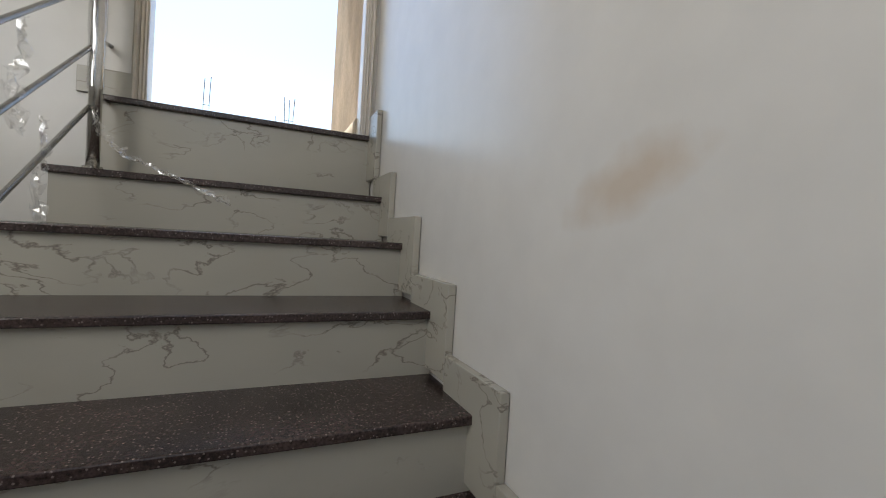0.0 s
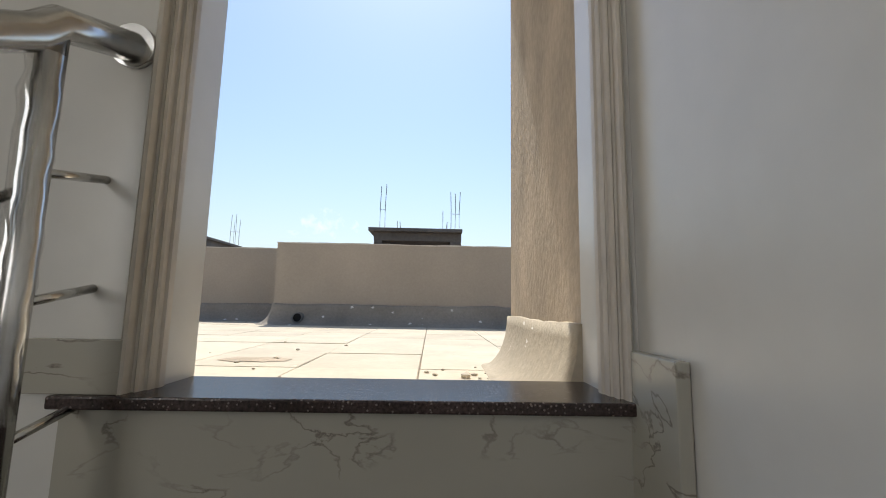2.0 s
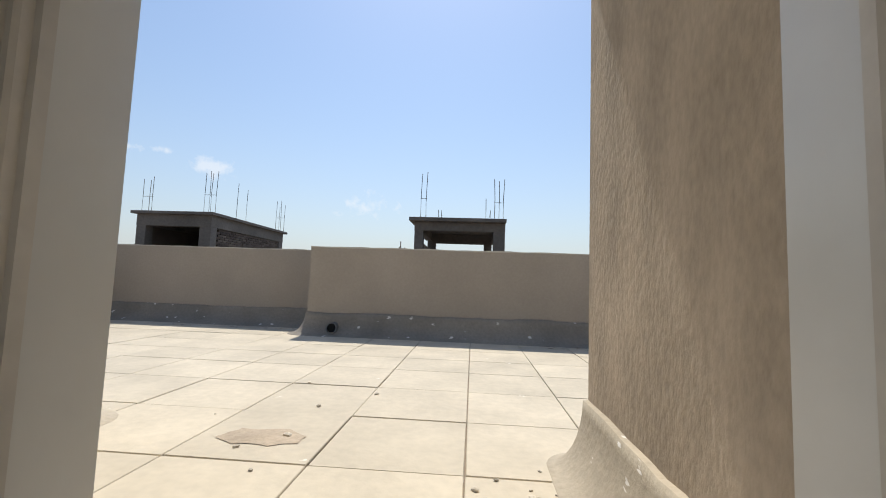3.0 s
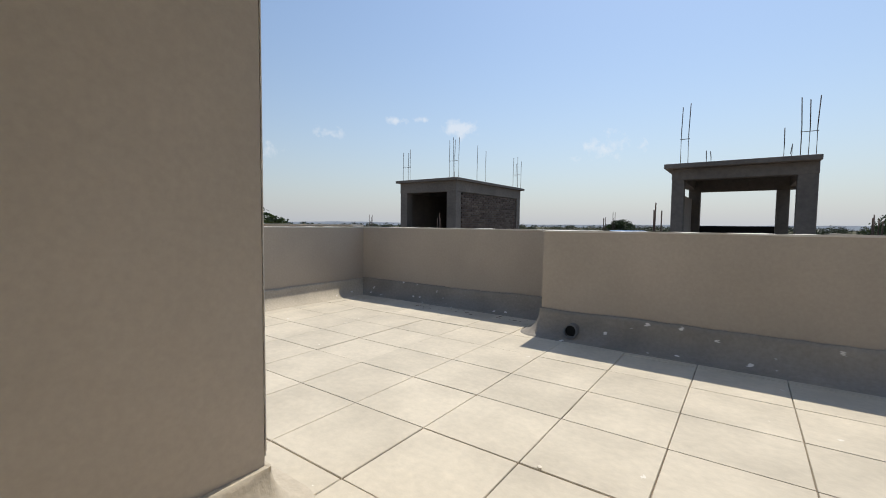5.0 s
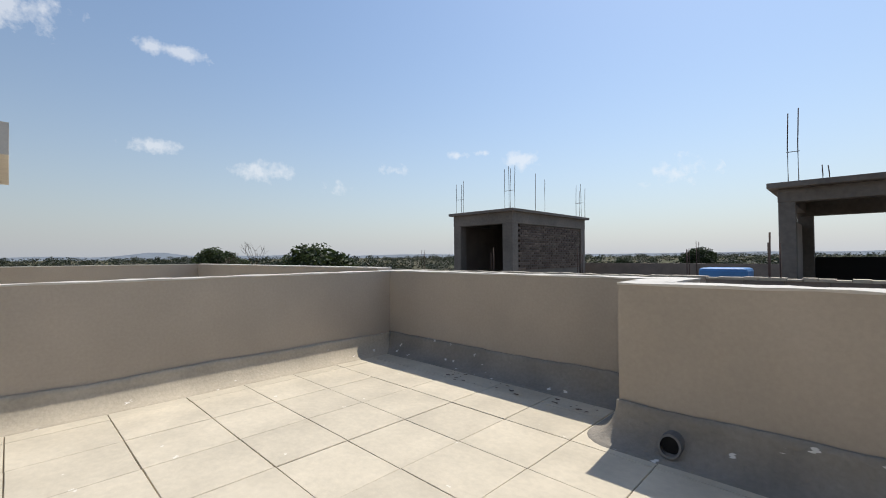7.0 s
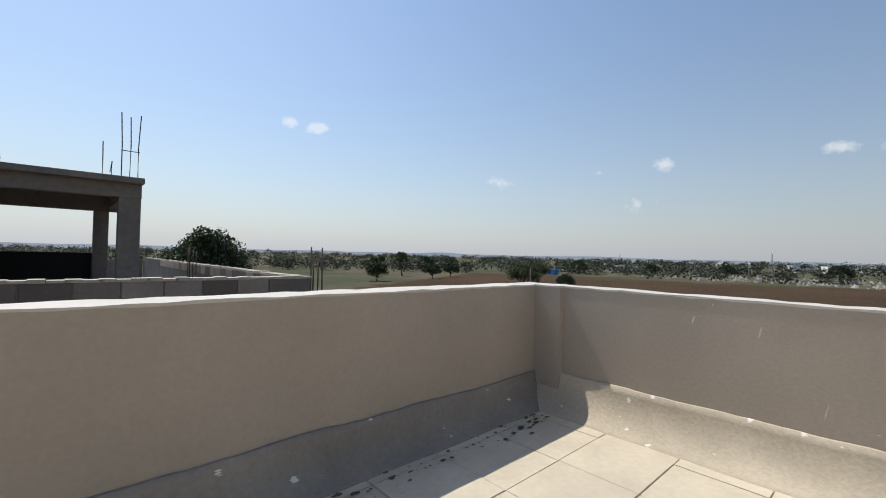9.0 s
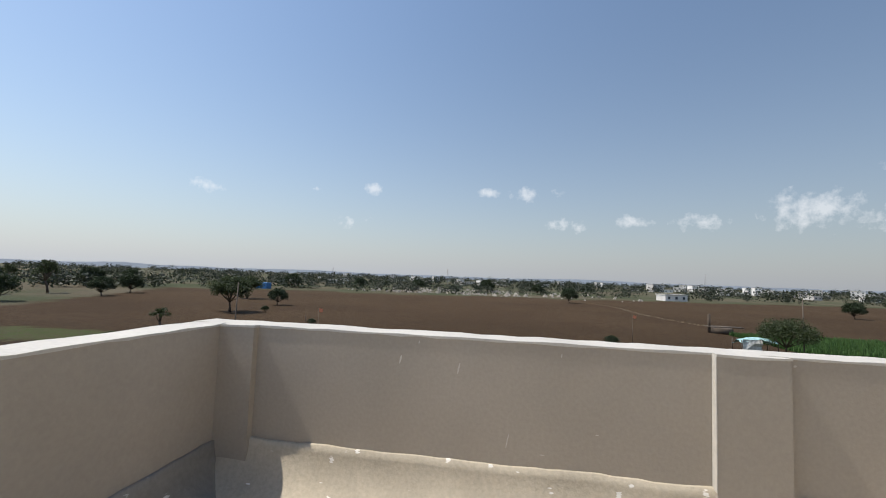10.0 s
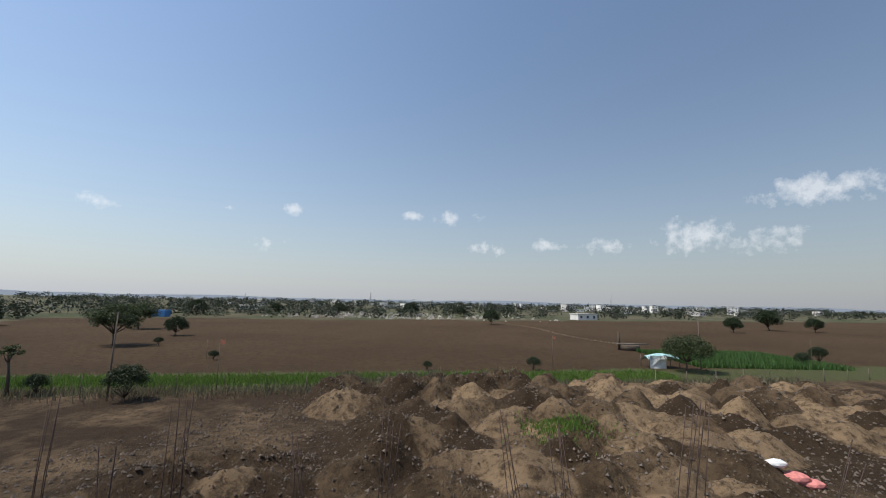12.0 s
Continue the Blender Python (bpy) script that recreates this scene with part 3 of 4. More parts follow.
cove("trim_fillet_south", [(XL + 0.05, 1.38), (XL + 0.05, -5.9)], [0.22], 0.20, "cement fillet along the parapet, sunlight in its pale colour, splashed with paint", M_SANDY_SUNLIT)
cove("trim_fillet_porch", [(-0.03, 0.227), (-0.03, 1.206), (0.206, 1.206), (0.206, -3.0)], [0.24, 0.22, 0.2], 0.14,
     "sandy cement fillet at the foot of the porch wall", M_SANDY_SUNLIT)
cove("trim_fillet_porch_west", [(-2.32, -5.0), (-2.32, 1.33), (-2.1, 1.33), (-2.1, 0.24)], [0.2, 0.17, 0.17], 0.17,
     "cement fillet at the foot of the porch wall", M_SANDY_SUNLIT)

# door frame: stepped moulding on both jambs
def moulding(x0, side):
    """Profile of ridges in plan, from the inner wall face to the jamb."""
    bm = bmesh.new()
    prof = [(-0.002, 0.031), (-0.002, 0.020), (0.004, 0.015), (0.010, 0.018), (0.012, 0.030), (0.012, 0.040), (0.016, 0.042), (0.020, 0.038), (0.023, 0.044), (0.023, 0.060),
            (0.027, 0.063), (0.029, 0.061), (0.031, 0.068), (0.031, 0.082), (0.036, 0.086), (0.036, 0.104)]
    rows = [[bm.verts.new((x0 + side * u, v, z)) for u, v in prof] for z in (SILL, 2.2)]
    for k in range(len(prof) - 1):
        bm.faces.new((rows[0][k], rows[0][k + 1], rows[1][k + 1], rows[1][k]))
    return bm


door = empty("door_frame", (0, 0, 0))
tagged(door, "beige moulded frame of the open roof doorway", "door frame", "", "structure")
part("jamb", moulding(-0.988, 1), M_TRIM, door)
part("jamb", moulding(-0.016, -1), M_TRIM, door)
for x0, x1, y0, y1 in ((-0.989, -0.960, 0.10, 0.228), (-0.040, 0.003, 0.10, 0.232), (-0.018, 0.003, 0.033, 0.099)):
    bm = bmesh.new()
    box(bm, x0, x1, y0, y1, SILL, 2.2)
    part("reveal", bm, M_INNER, door, "cream painted reveal")

# stairs
stairs = empty("stairs")
tagged(stairs, "granite and marble stair flight up to the roof", "stairs", "", "structure")
NOSE = [(0.0, SILL), (-0.286, -0.208), (-0.602, -0.396), (-0.90, -0.59)]
while len(NOSE) < 13:
    NOSE.append((NOSE[-1][0] - 0.29, NOSE[-1][1] - 0.194))
XS = -1.145
for i, (y, z) in enumerate(NOSE):
    back = 0.226 if i == 0 else NOSE[i - 1][0] + 0.03
    x0 = XS if i else -1.10
    bm = bmesh.new()
    box(bm, x0, -0.001, y, back, z - 0.024, z, 0.004)
    part("tread", bm, M_TREAD, stairs)
    low = NOSE[i + 1][1] if i + 1 < len(NOSE) else z - 0.19
    bm = bmesh.new()
    box(bm, x0 + 0.012, -0.004, y + 0.022, y + 0.034, low, z - 0.024)
    part("riser", bm, M_RISER, stairs)
    bm = bmesh.new()
    yb = y + 0.034
    box(bm, x0 + 0.012, -0.004, yb, (0.03 if i == 0 else back - 0.002), low - 0.16, z - 0.026)
    part("core", bm, M_INNER, stairs)
    # skirting pieces on the wall beside each step
    if i:
        yn = NOSE[i - 1][0]
        bm = bmesh.new()
        box(bm, -0.022, 0.002, y - 0.115, yn - 0.117, low + 0.02, z + 0.095, 0.003)
        part("skirting_tile", bm, M_RISER, stairs)
bm = bmesh.new()
box(bm, -0.022, 0.002, -0.135, 0.028, -0.11, SILL + 0.095, 0.003)
part("skirting_tile", bm, M_RISER, stairs)
bm = bmesh.new()
box(bm, -1.16, -0.983, 0.014, 0.031, SILL, SILL + 0.10, 0.002)
part("skirting_tile", bm, M_RISER, stairs)

# stainless railing
rail = empty("railing", (-1.06, -0.12, NOSE[1][1]))
tagged(rail, "stainless steel stair railing partly in packing film", "railing")
SL = 0.194 / 0.295
def rl(x, y, z):
    return (x + 1.06, y + 0.12, z - NOSE[1][1])
for k, py in enumerate((-0.12, -2.0)):
    zf = NOSE[1][1] if k == 0 else NOSE[7][1]
    zt = 0.73 + (py + 0.12) * SL
    bm = bmesh.new()
    tube(bm, [rl(-1.06, py, zf), rl(-1.06, py, zt)], 0.021, 14)
    post = part("post", bm, M_STEEL, rail)
    bm = bmesh.new()
    tube(bm, [rl(-1.06, py, zf), rl(-1.06, py, zf + 0.008), rl(-1.06, py, zf + 0.010), rl(-1.06, py, zf + 0.022)], [0.045, 0.043, 0.034, 0.030], 18)
    part("base_flange", bm, M_STEEL, rail)
bm = bmesh.new()
tube(bm, [rl(-1.06, -2.9, 0.735 - 2.78 * SL), rl(-1.06, -0.16, 0.735 - 0.04 * SL), rl(-1.058, -0.12, 0.752), rl(-1.03, 0.022, 0.80)], 0.030, 16)
part("handrail", bm, M_STEEL, rail)
bm = bmesh.new()
tube(bm, [rl(-1.03, 0.012, 0.80), rl(-1.03, 0.029, 0.802)], 0.045, 18)
part("wall_flange", bm, M_STEEL, rail)
for z in (0.46, 0.245, 0.03):
    bm = bmesh.new()
    tube(bm, [rl(-1.075, -2.9, z - 2.78 * SL), rl(-1.075, -0.12, z)], 0.0085, 10)
    part("rod", bm, M_STEEL, rail)
    bm = bmesh.new()
    tube(bm, [rl(-1.06, -0.12, z + 0.03), rl(-1.06, 0.029, z + 0.06)], 0.0085, 10)
    part("rod", bm, M_STEEL, rail)


def film(name, pts, width, label, crumple=0.014, seg=60):
    """A crumpled strip of clear film along a line of points."""
    bm = bmesh.new()
    rows = []
    for i in range(seg + 1):
        s = i / seg * (len(pts) - 1)
        k = min(int(s), len(pts) - 2)
        p = Vector(pts[k]).lerp(Vector(pts[k + 1]), s - k)
        w = width * (0.35 + 0.65 * abs(noise.noise((i * 0.17, 2, 5))) * 1.8) * (0.4 + 0.6 * i / seg)
        row = []
        for j in range(7):
            u = (j / 6 - 0.5) * w
            o = noise.noise_vector((i * 0.35, j * 0.9, 1.3)) * crumple
            row.append(bm.verts.new(p + Vector((u, u * 0.25, abs(u) * 0.4)) + o))
        rows.append(row)
    for r0, r1 in zip(rows, rows[1:]):
        for a in range(6):
            bm.faces.new((r0[a], r0[a + 1], r1[a + 1], r1[a]))
    ob = finish(name, bm, M_FILM, pts[0])
    return tagged(ob, label, "plastic film")


film("plastic_film", [(-1.06, -0.135, 0.02), (-1.03, -0.17, -0.07), (-0.94, -0.24, -0.15), (-0.82, -0.27, -0.195), (-0.70, -0.34, -0.25), (-0.60, -0.36, -0.30)], 0.07,
     "crumpled clear film strip trailing over the step")
for k, (y, z, w) in enumerate(((-0.62, 0.03, 0.05), (-0.48, -0.20, 0.04), (-0.95, -0.30, 0.11))):
    film("plastic_film", [(-1.075, y, z + 0.10), (-1.072, y + 0.01, z), (-1.078, y - 0.02, z - 0.09), (-1.07, y, z - 0.2)], w, "torn clear film hanging from a railing rod", 0.02, 30)
bm = bmesh.new()
tube(bm, [(-1.06, -0.13 + 0.004 * (i % 2), 0.69 - i * 0.035) for i in range(18)], [0.024 + random.uniform(0, .006) for i in range(18)], 9, False)
tagged(finish("plastic_film", bm, M_FILM, (-1.06, -0.13, 0.1)), "clear film wrapped round the steel post", "plastic film")

# drain pipe
drain = empty("drain_pipe", (-1.99, 4.31, 0.085))
tagged(drain, "grey plastic roof drain pipe mouth in the fillet", "drain pipe")
bm = bmesh.new()
prof = [(0.050, -0.0), (0.062, -0.0), (0.062, 0.12), (0.050, 0.12)]
rings = [[bm.verts.new((r * math.cos(k * math.tau / 20), -0.055 + d - r * math.sin(k * math.tau / 20) * -0.35, r * math.sin(k * math.tau / 20))) for k in range(20)] for r, d in prof]
for a in range(3):
    for k in range(20):
        bm.faces.new((rings[a][k], rings[a][(k + 1) % 20], rings[a + 1][(k + 1) % 20], rings[a + 1][k]))
part("pipe", bm, M_PIPE, drain)
# solid near-black plug: the shade inside the pipe is put into its colour
bm = bmesh.new()
tube(bm, [(0, -0.03, 0), (0, 0.11, 0)], 0.051, 20)
part("bore", bm, M_DARK, drain, "black plug for the shade inside the pipe")

# ---- twin roof next door ----
twin = empty("twin_house", (-9.6, 0, 0))
tagged(twin, "taupe painted twin house roof with stair cabin", "house")
def tw(*d):
    bm = bmesh.new()
    box(bm, d[0] + 9.6, d[1] + 9.6, *d[2:])
    return bm
part("roof", tw(-13.6, -5.74, -6, 5.27, -0.3, -0.01), M_PANEL, twin)
part("parapet", tw(-13.62, -13.38, -6, 5.27, -0.2, 1.02), M_PAINT, twin)
part("parapet", tw(-13.38, -5.73, 5.04, 5.27, -0.2, 1.02), M_PAINT, twin)
part("cap", tw(-13.63, -13.37, -6, 5.04, 1.02, 1.035), M_WHITE, twin)
part("cap", tw(-13.63, -5.74, 5.035, 5.275, 1.02, 1.035), M_WHITE, twin)
part("wall", tw(-11.3, -8.95, -4.4, 0.95, 0, 2.46), M_PAINT, twin)
part("wall", tw(-9.15, -8.90, 0.95, 1.46, 0, 2.46), M_PAINT, twin)
part("corner_strip", tw(-8.912, -8.897, 1.42, 1.463, 0, 2.45), M_WHITE, twin, "white painted corner")
part("roof_slab", tw(-11.6, -8.62, -4.7, 1.62, 2.46, 2.86), M_WHITE, twin, "white cantilevered roof slab")
part("wall", tw(-13.6, -5.74, -6, 5.25, GROUND, -0.3), M_PAINT, twin)
bm = bmesh.new()
for d in ((XL - 0.23, XL, -6, YB + 0.2), (XR, XR + 0.24, -6, YF + 0.2), ):
    box(bm, d[0], d[1], d[2], d[3], GROUND, -0.22)
box(bm, XL, XR, YF, YF + 0.2, GROUND, -0.22)
box(bm, XL, XR, -6.2, -6, GROUND, -0.22)
tagged(finish("wall_lower", bm, M_PAINT), "taupe painted house walls below the roof", "wall", "", "structure")

# ---- unfinished house behind: block parapets, two concrete frames ----
nb = empty("unfinished_house", (-6, 8, 0))
tagged(nb, "unfinished concrete and block house", "house")
def nbb(*d, bevel=0.0):
    bm = bmesh.new()
    box(bm, d[0] + 6, d[1] + 6, d[2] - 8, d[3] - 8, d[4], d[5], bevel)
    return bm
part("roof", nbb(-18, 2.0, 8, 23, -0.25, 0), M_CONC, nb)
part("wall", nbb(-18, 1.9, 8.1, 22.9, GROUND, -0.25), M_CONC, nb)
part("block_core", nbb(-18, 2.0, 8.03, 8.17, 0, 0.86), M_MORTAR, nb)
part("block_core", nbb(1.84, 1.98, 8.2, 22.5, 0, 0.86), M_MORTAR, nb)
part("block_core", nbb(-18, 1.8, 22.3, 22.45, 0, 0.80), M_BLOCK, nb)


def concrete_frame(name, x0, x1, y0, y1, ztop, label):
    """A roof slab with ring beams on four columns, starter bars above it."""
    f = empty(name, ((x0 + x1) / 2, (y0 + y1) / 2, 0))
    cx, cy = f.location.x, f.location.y
    tagged(f, label, "concrete frame")

    def pb(nm, a, b, c, d, e, g, mat=M_CONC, bev=0.012):
        bm = bmesh.new()
        box(bm, a - cx, b - cx, c - cy, d - cy, e, g, bev)
        return part(nm, bm, mat, f)
    pb("roof_slab", x0, x1, y0, y1, ztop - 0.11, ztop)
    return f, pb, cx, cy


def bars(f, cx, cy, x, y, z, spots, h, tie=True):
    for dx, dy, dh in spots:
        bm = bmesh.new()
        tube(bm, [(x + dx - cx, y + dy - cy, z - 0.05), (x + dx - cx + random.uniform(-.01, .01), y + dy - cy, z + h * 0.5), (x + dx - cx + random.uniform(-.025, .025), y + dy - cy, z + h * dh)], 0.010, 5)
        part("rebar", bm, M_RUST, f)
    if tie:
        bm = bmesh.new()
        xs = [s[0] for s in spots]
        tube(bm, [(x + min(xs) - .02 - cx, y - cy, z + h * 0.42), (x + max(xs) + .02 - cx, y - cy, z + h * 0.42)], 0.008, 5)
        part("stirrup", bm, M_RUST, f)


fa, pb, cx, cy = concrete_frame("concrete_frame", -2.42, 0.50, 12.1, 16.2, 2.58, "raw concrete stair frame with rusty starter bars")
for a, b, c, d in ((-2.27, -1.99, 12.3, 12.6), (0.12, 0.48, 12.3, 12.6), (-2.2, -1.88, 15.4, 15.7), (-0.08, 0.22, 15.4, 15.7)):
    pb("column", a + .006, b - .006, c + .006, d - .006, 0, 2.2 if c < 14 else 2.12)
pb("beam", -2.27, 0.48, 12.3, 12.55, 2.2, 2.47)
pb("beam", -2.2, 0.40, 15.45, 15.7, 2.12, 2.47)
pb("beam", -2.265, -2.03, 12.55, 15.45, 2.2, 2.47)
pb("beam", 0.2, 0.455, 12.55, 15.45, 2.2, 2.47)
pb("infill_wall", -2.25, -2.1, 12.6, 15.4, 0, 1.9, M_BLOCK)
# low wall between the back columns, coloured near-black
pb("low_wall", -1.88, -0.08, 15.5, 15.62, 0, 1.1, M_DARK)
bars(fa, cx, cy, -2.0, 12.35, 2.58, [(-0.10, 0, .95), (0.06, 0, 1.0)], 1.45)
bars(fa, cx, cy, -1.62, 13.2, 2.58, [(0, 0, 1.0), (0.10, 0, .95)], 0.42, False)
bars(fa, cx, cy, 0.28, 12.35, 2.58, [(-0.13, 0, 1.0), (0.0, 0, .95), (0.13, 0, 1.0)], 1.25)
bars(fa, cx, cy, -0.1, 12.9, 2.58, [(0, 0, 1.0), (.14, 0, .2)], 0.75, False)

fb, pb, cx, cy = concrete_frame("stair_cabin", -13.7, -10.36, 14.84, 21.3, 3.01, "raw concrete cabin with brick infill walls")
for a, b, c, d in ((-13.55, -13.15, 15.0, 15.4), (-10.98, -10.5, 15.0, 15.4), (-10.95, -10.5, 20.7, 21.1), (-13.55, -13.1, 20.7, 21.1)):
    pb("column", a + .008, b - .008, c + .008, d - .008, 0, 2.45)
pb("beam", -13.55, -10.5, 15.0, 15.3, 2.45, 2.9)
pb("beam", -10.8, -10.505, 15.3, 21.1, 2.45, 2.9)
pb("beam", -13.55, -13.25, 15.3, 21.1, 2.45, 2.9)
pb("beam", -13.55, -10.5, 20.8, 21.1, 2.45, 2.9)
pb("infill_wall", -10.78, -10.62, 15.4, 20.7, 0, 2.45, M_MORTAR, 0)
pb("infill_wall", -13.5, -13.3, 15.4, 20.7, 0, 2.45, M_BRICK, 0)
pb("infill_wall", -13.1, -10.95, 20.85, 21.0, 0, 2.45, M_BRICK, 0)
for x, y, n, h in ((-13.3, 15.15, 3, 1.45), (-10.75, 15.15, 4, 1.7), (-10.7, 17.3, 2, 1.75), (-10.65, 20.9, 4, 1.7)):
    bars(fb, cx, cy, x, y, 3.01, [(-0.2 + 0.4 * k / (n - 1), 0.1 * (k % 2), random.uniform(.75, 1)) for k in range(n)], h, n > 2)
# starter bars standing along the block walls
for x, y, z, n, h in ((-1.95, 8.1, .5, 3, 0.95), (2.05, 8.0, .2, 4, 1.15), (1.3, 12.2, .5, 4, .9), (-4.6, 15, .3, 3, 1.2), (-7.6, 14.5, .3, 3, 1.2), (-14.8, 14.3, .3, 3, 1.4), (-9.2, 12.0, .3, 3, 1.2), (-5.4, 19.5, .3, 3, 1.4)):
    sb = empty("starter_bars", (x, y, 0))
    tagged(sb, "rusty reinforcing bars standing from a column", "rebar", "starter bars")
    for k in range(n):
        bm = bmesh.new()
        dx, dy = 0.11 * (k % 2) + random.uniform(-.03, .03), 0.14 * (k // 2)
        tube(bm, [(dx, dy, 0), (dx + random.uniform(-.02, .02), dy, z + h * random.uniform(.75, 1))], 0.011, 5)
        part("rebar", bm, M_RUST, sb)
bm = bmesh.new()
box(bm, -0.32, 0.32, -0.3, 0.3, 0.0, 0.97, 0.05)
tank = finish("water_drum", bm, M_TARP)
tank.location = (-2.65, 9.5, 0.0)
tagged(tank, "blue plastic water container on the unfinished roof", "water tank")

# ---- ground ----
# truckloads of dug earth, tipped side by side: place, height, radius, share of pale sandy soil
HEAPS = []
hr = random.Random(5)
for i in range(11):
    for j in range(22):
        x, y = 15.5 + i * 2.75 + hr.uniform(-.9, .9), -38 + j * 2.75 + hr.uniform(-.9, .9) + 1.3 * (i % 2)
        if y > 17 - (x - 15) * .15 or (24 < x < 35 and y > 6 + hr.uniform(-1, 1)) or (x < 27 and y < -12 - (x - 18) * .25):
            continue
        low = 0.75 if y > 7 else 1.0
        HEAPS.append((x, y, hr.uniform(0.7, 1.6) * low * (0.85 + 0.35 * (x > 30)), hr.uniform(1.9, 3.1), hr.choice((0.1, 0.3, 0.5, 0.7, 0.85, 0.95)) if y < 0 else hr.choice((0, 0, .1, .2, .3, .6))))
CELLS = {}
for hp in HEAPS:
    for ci in range(int((hp[0] - hp[3]) // 3), int((hp[0] + hp[3]) // 3) + 1):
        for cj in range(int((hp[1] - hp[3]) // 3), int((hp[1] + hp[3]) // 3) + 1):
            CELLS.setdefault((ci, cj), []).append(hp)


def heap_at(x, y):
    """Height of the tipped loads and the share of pale soil on top."""
    h, pale, total = 0.0, 0.22, 0.0
    for hx, hy, hh, r, p in CELLS.get((int(x // 3), int(y // 3)), ()):
        d2 = ((x - hx) ** 2 + (y - hy) ** 2) / (r * r)
        if d2 < 1:
            v = hh * (1 - d2) ** 1.35 * (1.12 - 0.12 * d2)
            total += v ** 5
            if v > h:
                h, pale = v, p
    return total ** 0.2, pale


def height(x, y):
    """Height of the earth over the level ground: dumped heaps, clods."""
    if not (11 < x < 49 and -40 < y < 42):
        return 0.0
    h, pale = heap_at(x, y)
    n = noise.fractal((x * 0.45, y * 0.45, 0), 1.0, 2.1, 4)
    c = noise.fractal((x * 1.6, y * 1.6, 4), 1.0, 2.0, 4)
    fade = min(1, (x - 11) / 3, (49 - x) / 5, (y + 40) / 5, (42 - y) / 5)
    rough = 0.06 + (0.26 - 0.16 * pale) * min(h * 1.5, 1)
    return max(0.0, fade) * (h * (1 + 0.25 * n) + 0.08 * n + c * rough)


def axis(lo, hi, dlo, dhi, step):
    out = list(np.arange(dlo, dhi, step))
    s, v = step, dhi
    while v < hi:
        out.append(v)
        s *= 1.35
        v += s
    out.append(hi)
    s, v = step, dlo - step
    left = []
    while v > lo:
        left.append(v)
        s *= 1.35
        v -= s
    return [lo] + left[::-1] + out


gx, gy = axis(-4000, 4500, 11, 49, 0.21), axis(-4000, 4000, -40, 42, 0.24)
nx, ny = len(gx), len(gy)
verts = [(x, y, GROUND + height(x, y)) for y in gy for x in gx]
faces = [(j * nx + i, j * nx + i + 1, (j + 1) * nx + i + 1, (j + 1) * nx + i) for j in range(ny - 1) for i in range(nx - 1)]
me = bpy.data.meshes.new("ground")
me.from_pydata(verts, [], faces)
me.materials.append(M_GROUND)
soil = me.attributes.new("pale_soil", 'FLOAT', 'POINT')
soil.data.foreach_set("value", [heap_at(x, y)[1] for y in gy for x in gx])
me.polygons.foreach_set("use_smooth", [True] * len(faces))
tagged(new("ground", me), "heaped earth, grassy verge and brown ploughed field", "ground", "", "structure")


def leaves(bm_lists, centre, radius, count, size, rng, flat=0.8):
    """Add small bent leaf sprays filling an uneven blob."""
    V, F = bm_lists
    for _ in range(count):
        d = Vector((rng.gauss(0, 1), rng.gauss(0, 1), rng.gauss(0, 1))).normalized() * radius * rng.random() ** 0.4
        p = Vector(centre) + Vector((d.x, d.y, d.z * flat))
        a = Vector((rng.gauss(0, 1), rng.gauss(0, 1), rng.gauss(0, .6))).normalized() * size * rng.uniform(.6, 1.3)
        b = a.cross(Vector((rng.gauss(0, 1), rng.gauss(0, 1), rng.gauss(0, 1)))).normalized() * size * rng.uniform(.35, .7)
        k = len(V)
        V += [p - a, p + b, p + a, p - b]
        F.append((k, k + 1, k + 2, k + 3))


def mesh_part(name, lists, mat, parent, label=""):
    me = bpy.data.meshes.new(name)
    me.from_pydata([tuple(v) for v in lists[0]], [], lists[1])
    me.materials.append(mat)
    ob = new(name, me)
    if parent is not None:
        ob.parent = parent
    return tagged(ob, label) if label else ob


def tree(name, h, spread, seed, label, mat, trunk_share=0.3, flat=0.6, count=2600, size=0.16, clumps=16, gap=1.0, category="tree"):
    """Tapered trunk, bent limbs, and a crown of leaf clumps at their ends."""
    rng = random.Random(seed)
    t = empty(name)
    tagged(t, label, category, "trees in the fields")
    bm = bmesh.new()
    th = h * trunk_share
    lean = rng.uniform(-.08, .08) * h
    tube(bm, [(0, 0, -0.1), (lean * .4, 0, th * .5), (lean, 0.02 * h, th)], [0.035 * h, 0.027 * h, 0.022 * h], 8)
    crown = ([], [])
    for k in range(clumps):
        a = k * 2.4 + rng.uniform(-.4, .4)
        rr = spread * 0.5 * math.sqrt((k + 0.5) / clumps) * rng.uniform(.75, 1.08)
        top = h * (0.93 - flat * 0.55 * (rr / (spread * .5)) ** 2 * rng.uniform(.5, 1.2)) - h * .06
        low = th + (h - th) * 0.35
        z = max(low, top) if k % 3 else rng.uniform(low, max(low + .1, top))
        c = Vector((math.cos(a) * rr + lean, math.sin(a) * rr, z))
        if k % 2 == 0:
            mid = Vector((lean, 0.02 * h, th)).lerp(c, .55) + Vector((0, 0, -.05 * h))
            tube(bm, [(lean, 0.02 * h, th * .95), mid, c], [0.016 * h, 0.010 * h, 0.003 * h], 5)
        leaves(crown, c, spread * rng.uniform(.13, .22) * gap, count // clumps, size, rng)
    part("trunk", bm, M_BARK, t)
    mesh_part("crown", crown, mat, t)
    return t


def put(src, x, y, s=1.0, turn=0.0, z=GROUND):
    ob = copy_thing(src, pose(x, y, z, 0, 0, turn))
    ob.scale = (s, s, s)
    return ob


